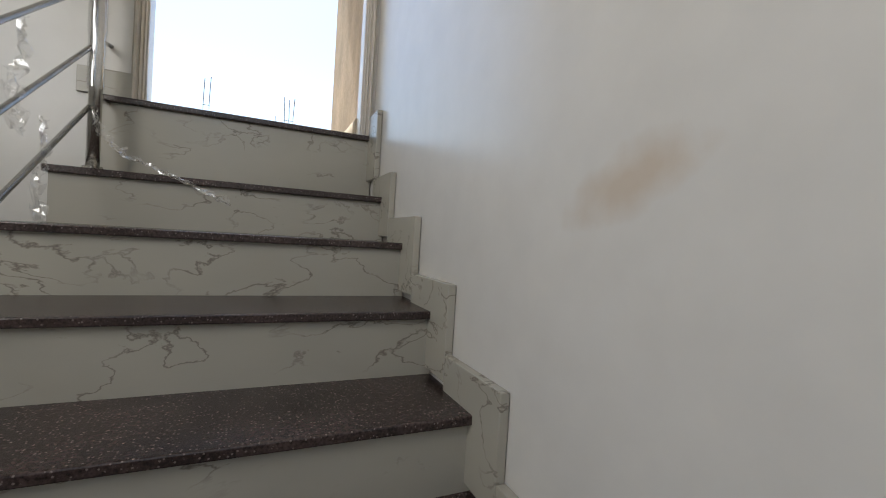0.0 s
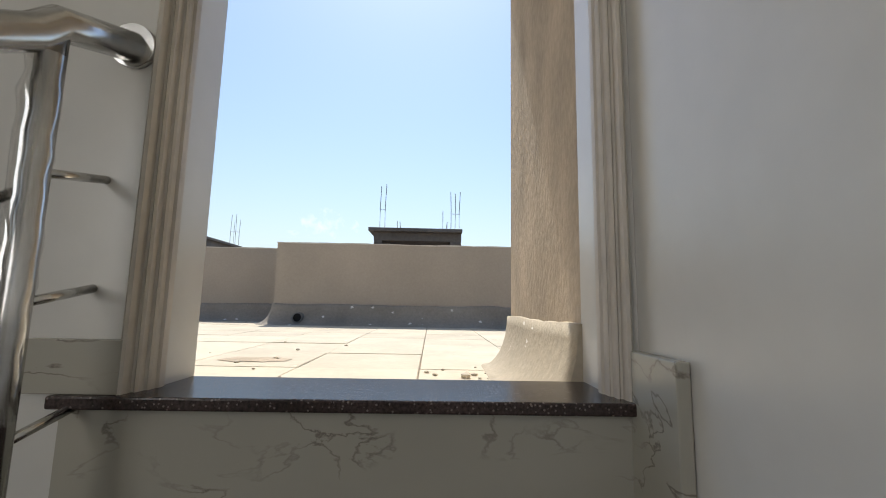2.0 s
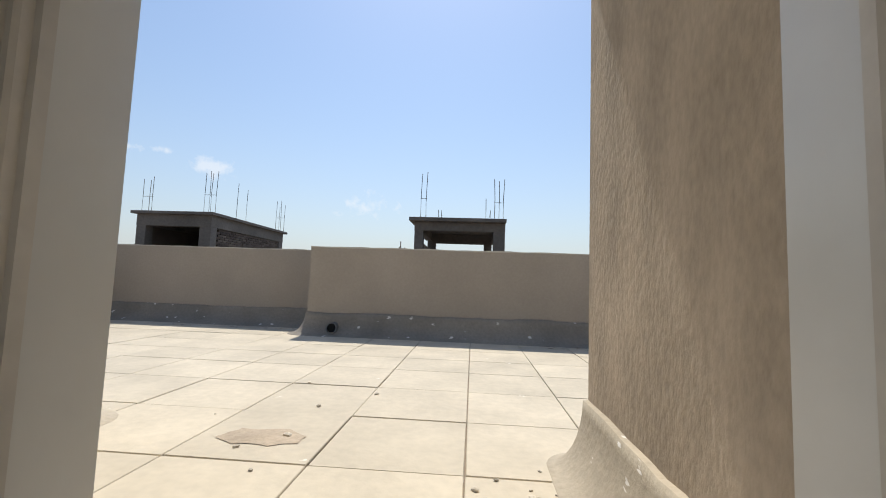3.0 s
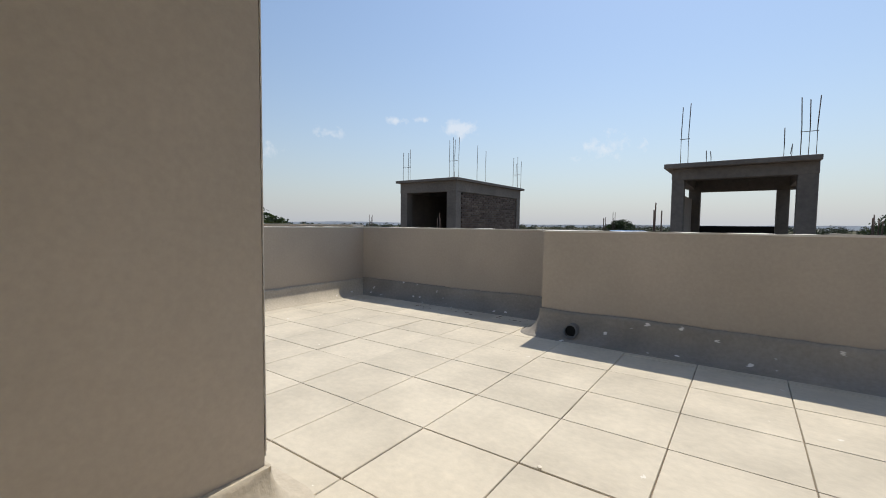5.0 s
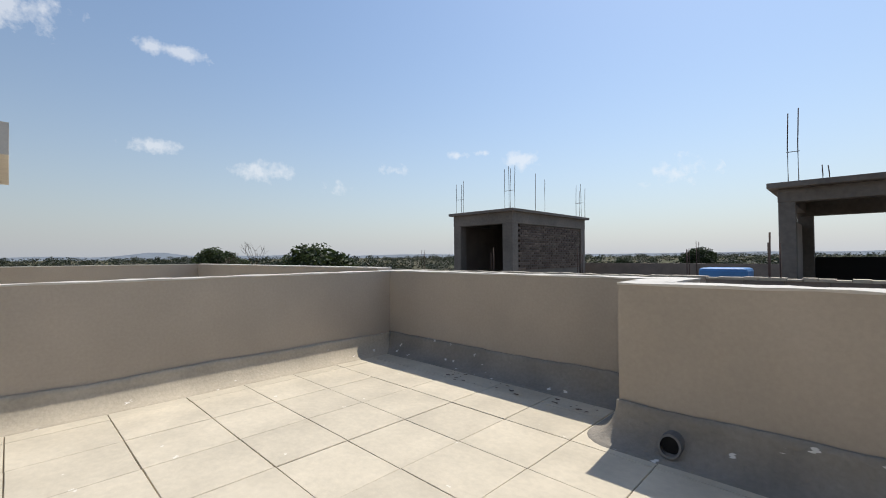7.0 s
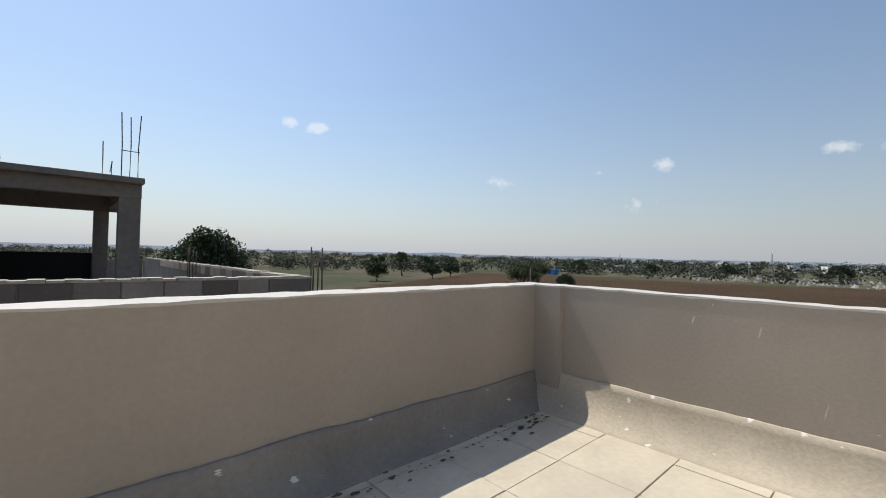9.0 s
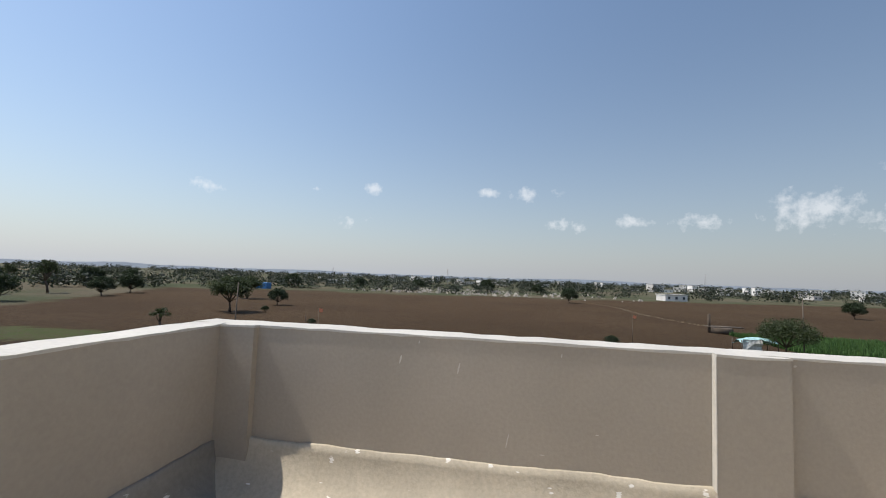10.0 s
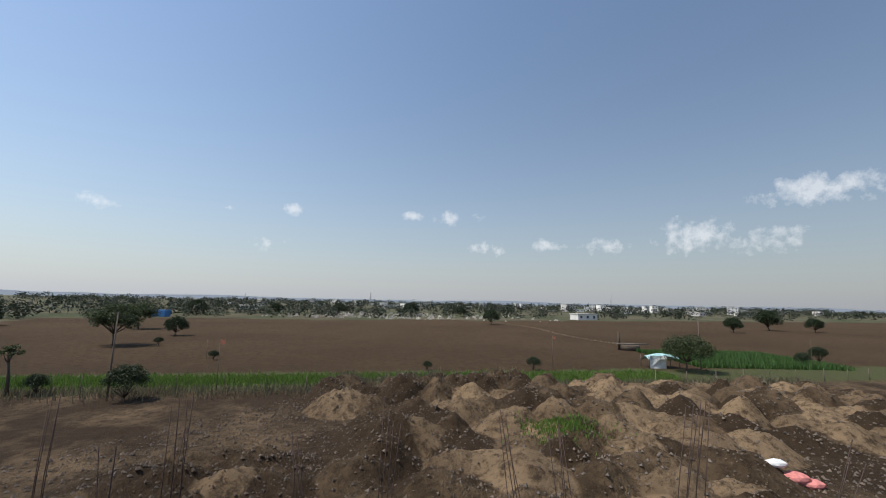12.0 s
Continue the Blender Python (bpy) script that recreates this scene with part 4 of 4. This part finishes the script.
thorn = tree("thorn_tree", 7.2, 7.4, 11, "flat-topped dusty green thorn tree in the field", M_LEAF, 0.28, 0.65, 8000, 0.17, 30, 1.1)
thorn.location = (74.5, 57.6, GROUND)
put(thorn, 112, 80, 0.95, 70)
spread = tree("acacia_tree", 5.2, 7.2, 14, "spreading light green acacia by the shelter", M_LEAF, 0.28, 0.7, 9000, 0.13, 34, 1.15)
spread.location, spread.scale = (58.3, -30.0, GROUND), (0.8, 0.8, 0.88)
rnd_t = tree("round_tree", 6.0, 6.2, 23, "rounded dark green field tree", M_LEAF2, 0.17, 1.0, 6500, 0.2, 26, 1.15)
rnd_t.location = (172, -18, GROUND)
for x, y, s, a in ((170, -128, 1.35, 40), (150, -100, 0.9, 10), (163, -140, 0.9, 120), (138, 165, 1.3, 200), (160, 170, 1.2, 33), (208, 120, 1.3, 70), (230, 90, 1.1, 150),
                   (112, 120, 1.0, 15), (96, 112, .9, 80), (70, 108, 1.0, 0), (-40, 170, 1.8, 44), (-62, 160, 1.2, 10), (-25, 150, 1.0, 10), (245, 60, 1.2, 45), (255, 20, 1.4, 10), (262, -10, 1.1, 5), (95, 60, 0.7, 0)):
    put(rnd_t, x, y, s, a)
tall = tree("tall_tree", 10.0, 5.2, 31, "tall thin open-crowned tree", M_LEAF, 0.35, 0.7, 3400, 0.2, 18, 0.95)
tall.location = (97, 131, GROUND)
put(tall, 84, 131, .8, 50)
put(tall, 128, 190, .8, 20)
big = tree("shade_tree", 11.0, 11.0, 45, "large dense dark green shade tree behind the roofs", M_LEAF2, 0.22, 0.95, 14000, 0.24, 40, 1.2)
big.location, big.scale = (13.7, 60.6, GROUND), (0.72, 0.72, 1.0)
gul = tree("neem_tree", 8.2, 7.0, 52, "bright green leafy tree behind the roofs", M_LEAF, 0.3, 0.8, 8000, 0.22, 28, 1.1)
gul.location, gul.scale = (-40.6, 23, GROUND), (1.15, 1.15, 1.15)
put(gul, -94, 30, 1.25, 30)
put(gul, -120, 44, 1.0, 70)
bush = tree("bush", 2.9, 2.7, 61, "dense dark green bush by the field verge", M_LEAF2, 0.08, 0.7, 5200, 0.075, 26, 1.2, "bush")
bush.location = (36.6, 27.6, GROUND)
for x, y, s in ((56.5, -9.5, .6), (38, 36, .6), (34, 40, .7), (70, -58, .9), (66, -52, .7), (76, 51, .5), (60, 33, .45), (55, 4.0, .4)):
    put(bush, x, y, s, x * 7)
sap = tree("sapling", 4.6, 1.7, 71, "thin straggly sapling by the fence", M_LEAF, 0.6, 0.5, 700, 0.09, 10)
sap.location = (37.6, 38.0, GROUND)
bare = empty("bare_tree", (-47.7, 19.9, GROUND))
tagged(bare, "leafless dead tree with thin grey branches", "tree")
bm = bmesh.new()
br = random.Random(9)
def twig(p, d, length, r, depth):
    q = p + d * length
    tube(bm, [p, p.lerp(q, .5) + Vector((br.uniform(-.05, .05),) * 3) * length, q], [r, r * .8, r * .55], 5)
    if depth:
        for _ in range(3):
            nd = (d + Vector((br.uniform(-.75, .75), br.uniform(-.75, .75), br.uniform(-.1, .5)))).normalized()
            twig(q, nd, length * br.uniform(.6, .8), r * .55, depth - 1)
twig(Vector((0, 0, 0)), Vector((0, 0, 1)), 3.4, 0.16, 4)
part("branches", bm, M_BARK, bare)

# distant woods and scrub
wr_ = random.Random(3)
wood = ([], [])
for i in range(2600):
    az = radians(wr_.uniform(-100, 140))
    d = 200 * (1 + 6.5 * wr_.random() ** 1.7)
    x, y = d * math.sin(az), d * math.cos(az)
    if 50 < x < 225 - y * .35 and y - .55 * x < 55 and abs(y) < 400:
        continue
    r = wr_.uniform(1.2, 3.2) * (1 + d / 700)
    for _ in range(3):
        leaves(wood, (x + wr_.uniform(-r, r), y + wr_.uniform(-r, r), GROUND + r * wr_.uniform(.5, 1.1)), r, 30, r * .2, wr_, .8)
mesh_part("distant_scrub", wood, M_FAR, None)
tagged(bpy.data.objects["distant_scrub"], "hazy belt of far trees and scrub", "woods", "", "stuff")

# verge grass and the crop patch
def blades(name, count, where, h, mat, label, seed, w=0.05):
    rng = random.Random(seed)
    V, F = [], []
    for _ in range(count):
        x, y = where(rng)
        hh = h * rng.uniform(.5, 1.2)
        a = rng.uniform(0, math.tau)
        z = GROUND + height(x, y)
        k = len(V)
        V += [(x - w * math.cos(a), y - w * math.sin(a), z - .02), (x + w * math.cos(a), y + w * math.sin(a), z - .02), (x + rng.uniform(-.3, .3) * hh, y + rng.uniform(-.3, .3) * hh, z + hh)]
        F.append((k, k + 1, k + 2))
    ob = mesh_part(name, (V, F), mat, None)
    return tagged(ob, label, "grass", "", "stuff")


def strip(rng):
    y = rng.uniform(-26, 46)
    x = 50 - 0.18 * y + rng.gauss(0, 1.6)
    return x, y
blades("verge_grass", 26000, strip, 0.36, M_GRASS, "bright green grass along the field verge", 1, 0.06)
blades("dry_scrub", 6000, lambda r: (44.5 - 0.18 * (yy := r.uniform(-40, 46)) + r.gauss(0, 1.3), yy), 0.55, M_DRY, "dry weeds along the fence", 2, 0.05)
blades("crop", 16000, lambda r: (62 + round(r.uniform(0, 19) / .8) * .8, r.uniform(-56, -34)), 0.75, M_CROP, "green crop patch beyond the shelter", 3, 0.10)
blades("weeds", 1200, lambda r: (28 + r.gauss(0, 1.0), -5 + r.gauss(0, 1.2)), 0.3, M_GRASS, "green weeds among the earth heaps", 4, 0.04)

# fence posts and pole
for i in range(26):
    y = 40 - i * 3.6
    fp = finish("fence_post", (lambda b: (tube(b, [(0, 0, 0), (0.03, 0, .7), (random.uniform(-.1, .1), 0, random.uniform(1.2, 1.6))], [.05, .045, .04], 6), b)[1])(bmesh.new()), M_WOOD)
    fp.location = (44.8 - 0.18 * y + random.uniform(-.4, .4), y, GROUND)
    tagged(fp, "weathered crooked fence post", "post", "fence posts")
for x, y, h, top in ((36.6, 29.0, 7.0, False), (40.6, 22.4, 4.6, True), (58.9, -12.6, 4.2, True), (62, -50, 4.2, False), (60, -33, 7.0, False), (60, 34, 2.6, False)):
    pole = empty("field_pole", (x, y, GROUND))
    tagged(pole, "thin grey pole in the field verge", "pole")
    bm = bmesh.new()
    tube(bm, [(0, 0, 0), (0.06, 0, h * .5), (0.16 * (h > 5), 0, h)], [.075 if h > 6 else .035, .065 if h > 6 else .03, .05 if h > 6 else .02], 7)
    part("shaft", bm, M_WOOD, pole)
    if top:
        bm = bmesh.new()
        V = [[bm.verts.new((0.02, -.45 * i / 4, h - .05 - .38 * j + .05 * math.sin(i * 1.7 + j))) for j in range(2)] for i in range(5)]
        for i in range(4):
            bm.faces.new((V[i][0], V[i + 1][0], V[i + 1][1], V[i][1]))
        part("pennant", bm, M_FLAG, pole, "small orange cloth pennant")

# column bars of the next house's footings
for x, y, n, h in ((15.5, 15.0, 4, 5.0), (14.8, 10.3, 5, 5.0), (15.2, 6.6, 3, 4.2), (15.5, 4.2, 4, 4.8), (15.2, 0.0, 4, 4.7), (15.6, -1.6, 4, 4.3), (15.0, -5.2, 6, 5.1), (15.4, -9.6, 3, 4.1), (14.6, 12.2, 3, 4.0)):
    sb = empty("column_bars", (x, y, GROUND))
    tagged(sb, "tall rusty column reinforcing bars", "rebar", "column bars")
    sx, sy = random.uniform(-.5, .5), random.uniform(-.7, .7)
    for k in range(n):
        bm = bmesh.new()
        dx, dy = 0.22 * (k % 2), 0.14 * k - .2
        hh = h * random.uniform(.9, 1.1)
        tube(bm, [(dx, dy, -.1), (dx + sx * .25, dy + sy * .25, hh * .5), (dx + sx + random.uniform(-.1, .1), dy + sy + random.uniform(-.12, .12), hh)], 0.014, 5)
        part("rebar", bm, M_RUST, sb)

# shelter under the acacia, pump, sacks
hut = empty("plastic_shelter", (61.5, -28.2, GROUND))
tagged(hut, "low shelter of plastic sheets on poles", "shelter")
bm = bmesh.new()
R = [[bm.verts.new((-1.3 + i * .65, -2.2 + j * .55, 1.75 + .3 * math.sin(i * 1.3) + .25 * noise.noise((i * .8, j * .7, 1)) - .12 * abs(j - 4))) for j in range(9)] for i in range(5)]
for i in range(4):
    for j in range(8):
        bm.faces.new((R[i][j], R[i + 1][j], R[i + 1][j + 1], R[i][j + 1]))
part("roof_sheet", bm, M_PLASTIC, hut)
bm = bmesh.new()
R = [[bm.verts.new((-1.35 + .25 * noise.noise((j * .6, k * .7, 6)), -.2 + j * .45, 1.7 - .42 * k)) for k in range(5)] for j in range(6)]
for j in range(5):
    for k in range(4):
        bm.faces.new((R[j][k], R[j + 1][k], R[j + 1][k + 1], R[j][k + 1]))
part("side_sheet", bm, M_RAG, hut, "torn white side sheet")
for px_, py_ in ((-1.2, -2.1), (-1.2, 2.1), (1.2, -2.1), (1.2, 2.1)):
    bm = bmesh.new()
    tube(bm, [(px_, py_, 0), (px_, py_, 1.6)], .05, 6)
    part("post", bm, M_WOOD, hut)
pump = empty("well_head", (84, -34, GROUND))
tagged(pump, "dark well head with a short stack and beams", "well")
bm = bmesh.new()
tube(bm, [(0, 0, 0), (0, 0, .9), (0, 0, 1.0)], [1.9, 1.8, 1.7], 16)
part("kerb", bm, M_BARK, pump)
bm = bmesh.new()
tube(bm, [(0, 2.0, 0), (0, 2.0, 3.4)], .22, 10)
part("stack", bm, M_BARK, pump)
for k in range(3):
    bm = bmesh.new()
    tube(bm, [(-.6 + .6 * k, -3.4, 1.15), (-.6 + .6 * k, 2.6, 1.2)], .10, 7)
    part("beam", bm, M_WOOD, pump)
for k, (x, y, s) in enumerate(((22.9, -14.7, .55), (22.7, -15.3, .5), (23.3, -14.1, .45))):
    bm = bmesh.new()
    bmesh.ops.create_icosphere(bm, subdivisions=2, radius=s)
    for v in bm.verts:
        v.co = Vector((v.co.x * .8, v.co.y * 1.2, v.co.z * .45)) * (1 + .25 * noise.noise(v.co * 3))
    sk = finish("sack", bm, M_SACK if k < 2 else M_RAG)
    sk.location = (x, y, GROUND + height(x, y) + .15)
    tagged(sk, "pinkish red woven sack slumped on the earth" if k < 2 else "white plastic sack on the earth", "sack")
bm = bmesh.new()
box(bm, -2, 2, -3.0, 3.0, 0, 2.8, .1)
bs_ = finish("field_shed", bm, M_TARP)
bs_.location = (183, 121, GROUND)
tagged(bs_, "blue sheet-clad shed at the field edge", "shed")

# far houses: rendered walls, flat roof parapets, dark windows
tr_ = random.Random(77)
def far_house(x, y, w, d, floors, turn, label="pale flat-roofed house in the far town"):
    hs = empty("far_house", (x, y, GROUND))
    hs.rotation_euler = (0, 0, turn)
    tagged(hs, label, "house", "far town")
    h = floors * 3.2
    bm = bmesh.new()
    box(bm, -w / 2, w / 2, -d / 2, d / 2, 0, h)
    part("wall", bm, M_TOWN, hs)
    bm = bmesh.new()
    box(bm, -w / 2 - .3, w / 2 + .3, -d / 2 - .3, d / 2 + .3, h, h + .5)
    part("roof", bm, M_WHITE, hs)
    for f in range(floors):
        for k in range(max(2, int(d / 4))):
            bm = bmesh.new()
            yy = -d / 2 + (k + .5) * d / max(2, int(d / 4))
            box(bm, -w / 2 - .05, -w / 2 + .1, yy - .7, yy + .7, f * 3.2 + 1, f * 3.2 + 2.4)
            part("window", bm, M_TOWNWIN, hs)
far_house(252, -82, 8, 13, 1, 0.3, "cream flat-roofed farm house at the field edge")
far_house(330, 150, 9, 12, 1, 0.2)
for i in range(100):
    az = radians(tr_.choice((tr_.uniform(62, 92), tr_.uniform(92, 132), tr_.uniform(100, 128))))
    d = tr_.uniform(520, 1100)
    far_house(d * math.sin(az), d * math.cos(az), tr_.uniform(7, 12), tr_.uniform(7, 14), tr_.choice((1, 1, 1, 2, 2, 3)), tr_.uniform(-.6, .6))
for x, y, w in ((-130, 60, 12), (-150, 66, 9), (-112, 50, 8)):
    far_house(x, y, w, w, 1, 1.2)

# lattice masts
for x, y, h in ((492, 83, 19), (575, -229, 24), (520, 240, 16)):
    mast = empty("radio_mast", (x, y, GROUND))
    tagged(mast, "slim steel lattice mast on the skyline", "mast", "masts")
    for k in range(3):
        a = k * math.tau / 3
        bm = bmesh.new()
        tube(bm, [(1.5 * math.cos(a), 1.5 * math.sin(a), 0), (.35 * math.cos(a), .35 * math.sin(a), h)], .16, 5)
        part("leg", bm, M_MAST, mast)
    for k in range(8):
        s0, s1 = 1.5 - 1.15 * k / 8, 1.5 - 1.15 * (k + 1) / 8
        bm = bmesh.new()
        tube(bm, [(s0, 0, h * k / 8), (-s1 * .5, s1 * .87, h * (k + 1) / 8), (-s0 * .5, -s0 * .87, h * (k + .5) / 8)], .1, 4)
        part("brace", bm, M_MAST, mast)

# low ridge on the skyline; distance haze is mixed into its bluish grey
V, F = [], []
K = 160
for i in range(K + 1):
    az = radians(-110 + 260 * i / K)
    d = 3600
    z = 14 + 22 * abs(noise.noise((i * .09, 0, 2))) + 9 * noise.noise((i * .4, 3, 2))
    z += 30 * math.exp(-((math.degrees(az) + 78) / 3.0) ** 2)
    for q, dd, zz in ((0, d - 250, GROUND - 2), (1, d, z), (2, d + 300, GROUND - 2)):
        V.append((dd * math.sin(az), dd * math.cos(az), zz))
for i in range(K):
    for q in range(2):
        F.append((i * 3 + q, i * 3 + q + 1, i * 3 + q + 4, i * 3 + q + 3))
tagged(mesh_part("backdrop", (V, F), M_HILL, None), "low ridge on the skyline, haze in its colour", "hills", "", "structure")

# ---- pieces ----
# terrace floor panels between recessed joints
pr = random.Random(8)
xs = [XL + 0.12] + [-5.135, -4.615, -4.09, -3.568, -3.045, -2.535, -2.03, -1.50, -0.985, -0.455, 0.045, 0.535, 1.04, 1.55, 2.05] + [XR - 0.1]
ys = [0.25, 0.575, 1.09, 1.62, 2.16, 2.685, 3.155, 3.637, 4.13, 4.62, YB - 0.1]
for i in range(len(xs) - 1):
    for j in range(len(ys) - 1):
        x0, x1, y0, y1 = xs[i], xs[i + 1], ys[j], ys[j + 1]
        if x0 > JOG - 0.1 and y0 > 4.2:
            continue
        g = 0.0022
        bm = bmesh.new()
        z = pr.uniform(-.002, .002)
        co = [(x0 + g + pr.uniform(-.002, .002), y0 + g + pr.uniform(-.002, .002)), (x1 - g + pr.uniform(-.002, .002), y0 + g), (x1 - g, y1 - g + pr.uniform(-.002, .002)), (x0 + g, y1 - g)]
        lo = [bm.verts.new((a, b, -0.03)) for a, b in co]
        mi = [bm.verts.new((a, b, z - .004)) for a, b in co]
        cxy = ((x0 + x1) / 2, (y0 + y1) / 2)
        hi = [bm.verts.new((a + (cxy[0] - a) * .010, b + (cxy[1] - b) * .010, z)) for a, b in co]
        for k in range(4):
            bm.faces.new((lo[k], lo[(k + 1) % 4], mi[(k + 1) % 4], mi[k]))
            bm.faces.new((mi[k], mi[(k + 1) % 4], hi[(k + 1) % 4], hi[k]))
        bm.faces.new(hi)
        part("panel", bm, M_PANEL, roof)
for d in ((XL, -2.32, -5.9, 0.245), (0.2, XR, -5.9, 0.245), (0.2, 0.25, 0.2, 0.25)):
    bm = bmesh.new()
    box(bm, *d, -0.03, 0.0)
    part("panel", bm, M_PANEL, roof)

# rubble by the doorway
for i in range(46):
    if i < 34:
        x, y = -0.22 + pr.gauss(0, .10), 0.75 + pr.gauss(0, .22)
    else:
        x, y = pr.uniform(-1.6, -.2), pr.uniform(.5, 2.2)
    s = pr.choice((.004, .005, .006, .008, .012, .022)) if i < 40 else pr.uniform(.010, .018)
    bm = bmesh.new()
    bmesh.ops.create_icosphere(bm, subdivisions=1, radius=s)
    for v in bm.verts:
        v.co = Vector((v.co.x * 1.3, v.co.y, v.co.z * .6)) * (1 + .35 * noise.noise(v.co / s + Vector((i, 0, 0))))
    st = finish("stone", bm, M_STONE)
    st.location, st.rotation_euler = (x, y, s * .45), (0, 0, pr.uniform(0, 6))
    tagged(st, "small pale chip of mortar rubble", "stone", "rubble by the door")

# damp flaking dirt along the shaded foot of the front parapet
bm = bmesh.new()
for i in range(130):
    x = pr.choice((2.1 - abs(pr.gauss(0, .3)), pr.uniform(.2, 2.05), pr.uniform(.2, 2.05), pr.uniform(-4.2, -2.6)))
    y = (4.12 if x > JOG else 4.72) + pr.gauss(0, .07)
    if x < JOG and y > 4.82 or x > JOG and y > 4.2:
        continue
    n, s = 9, pr.choice((.004, .006, .009, .013, .02))
    ring = [bm.verts.new((x + 1.7 * s * pr.uniform(.4, 1.1) * math.cos(k * math.tau / n), y + s * pr.uniform(.4, 1.1) * math.sin(k * math.tau / n), .0045 + .0005 * (i % 3))) for k in range(n)]
    bm.faces.new(ring)
tagged(finish("dirt_flakes", bm, M_FLAKE), "dark brown damp flaking dirt on the terrace panels", "dirt", "", "stuff")
# a broken patch in one panel
bm = bmesh.new()
ring = [bm.verts.new((-1.25 + (.15 + .05 * pr.random()) * math.cos(k * math.tau / 22), 1.305 + (.075 + .03 * pr.random()) * math.sin(k * math.tau / 22), .004)) for k in range(22)]
mid_ = bm.verts.new((-1.25, 1.305, .010))
for k in range(22):
    bm.faces.new((ring[k], ring[(k + 1) % 22], mid_))
tagged(finish("mortar_patch", bm, M_RAW), "rough patch of dried sandy mortar on the floor", "mortar")
# loose clods on the earth heaps
V, F = [], []
for i in range(22000):
    x, y = pr.uniform(14, 46), pr.uniform(-36, 24)
    if y > 12 + (44 - x) * .55:
        continue
    if pr.random() < heap_at(x, y)[1]:
        continue
    s = pr.choice((.04, .05, .06, .07, .09, .13))
    z = GROUND + height(x, y) + s * .2
    k = len(V)
    V += [(x + a * s * pr.uniform(.6, 1.2), y + b * s * pr.uniform(.6, 1.2), z + c * s * pr.uniform(.5, 1)) for a, b, c in ((1, 0, 0), (0, 1, 0), (-1, 0, 0), (0, -1, 0), (0, 0, 1), (0, 0, -1))]
    F += [(k + a, k + (a + 1) % 4, k + 4) for a in range(4)] + [(k + (a + 1) % 4, k + a, k + 5) for a in range(4)]
tagged(mesh_part("earth_clods", (V, F), M_CLOD, None), "loose clods over the earth heaps", "earth", "", "stuff")

# stony bund across the ploughed field, and pale rubble tipped along its far edge
def stones(name, spots, mat, label, category):
    V, F = [], []
    for x, y, s in spots:
        k = len(V)
        V += [(x + a * s * pr.uniform(.6, 1.2), y + b * s * pr.uniform(.6, 1.2), GROUND + (c * s * pr.uniform(.5, .9) if c > 0 else -.05)) for a, b, c in
              ((1, 0, 0), (.5, .8, 0), (-.5, .8, 0), (-1, 0, 0), (-.5, -.8, 0), (.5, -.8, 0), (.4, .3, 1), (-.5, .1, 1), (.1, -.5, 1))]
        F += [(k, k + 1, k + 6), (k + 1, k + 2, k + 7, k + 6), (k + 2, k + 3, k + 7), (k + 3, k + 4, k + 8, k + 7), (k + 4, k + 5, k + 8), (k + 5, k, k + 6, k + 8), (k + 6, k + 7, k + 8)]
    tagged(mesh_part(name, (V, F), mat, None), label, category, "", "stuff")


stones("field_bund", [(97 + 116 * u + pr.gauss(0, .4), -37 + 15 * u + 2.0 * math.sin(u * 9) + pr.gauss(0, .4), pr.uniform(.12, .34)) for u in [pr.random() for _ in range(320)]],
       M_DUST, "low stony bund across the ploughed field", "bund")
stones("rubble_heaps", [(pr.uniform(205, 300), pr.choice((pr.uniform(-60, 90), pr.gauss(20, 12), pr.gauss(55, 10))), pr.choice((.3, .5, .7, 1.0, 1.5))) for _ in range(340)],
       M_PALE, "pale rubble and debris along the far field edge", "rubble")

# concrete blocks of the neighbour's parapets
def piece_mesh(name, l, w, h, mat):
    bm = bmesh.new()
    box(bm, -l / 2, l / 2, -w / 2, w / 2, 0, h, 0.008)
    me = bpy.data.meshes.new(name)
    bm.to_mesh(me)
    bm.free()
    me.materials.append(mat)
    return me
blk = piece_mesh("block", 0.385, 0.17, 0.185, M_BLOCK)
for row in range(2):
    for i in range(38):
        x = 1.80 - i * 0.4 - 0.2 * (row % 2)
        b = new("block", blk)
        b.parent = nb
        b.location = (x + 6, 0.1 + pr.uniform(-.006, .006), 0.47 + row * 0.2)
for i in range(26):
    b = new("block", blk)
    b.parent = nb
    b.location, b.rotation_euler = (1.9 + 6, 0.5 + i * .4, 0.67), (0, 0, math.pi / 2)
bm = bmesh.new()
for i in range(110):
    x = -13.4 + i * .14
    z = 0.862 + pr.uniform(0, .02)
    box(bm, x + 6, x + 6.16 + pr.uniform(-.03, .0), 0.01, 0.19 + pr.uniform(-.01, .01), 0.855, z + .015)
for i in range(90):
    box(bm, 7.82, 8.0, .2 + i * .15, .36 + i * .15, 0.855, 0.872 + pr.uniform(0, .02))
part("mortar_cap", bm, M_STONE, nb, "uneven pale mortar on the block wall")
# bricks of the cabin's infill wall
brk = piece_mesh("brick", 0.283, 0.09, 0.082, M_BRICK)
for row in range(18):
    for i in range(17):
        b = new("brick", brk)
        b.parent = fb
        y = 15.56 + i * 0.302 + 0.151 * (row % 2)
        if y > 20.56:
            bpy.data.objects.remove(b)
            continue
        b.location = (-10.60 - cx + pr.uniform(-.008, .008), y - cy, 0.64 + row * 0.1)
        b.rotation_euler = (0, 0, math.pi / 2)
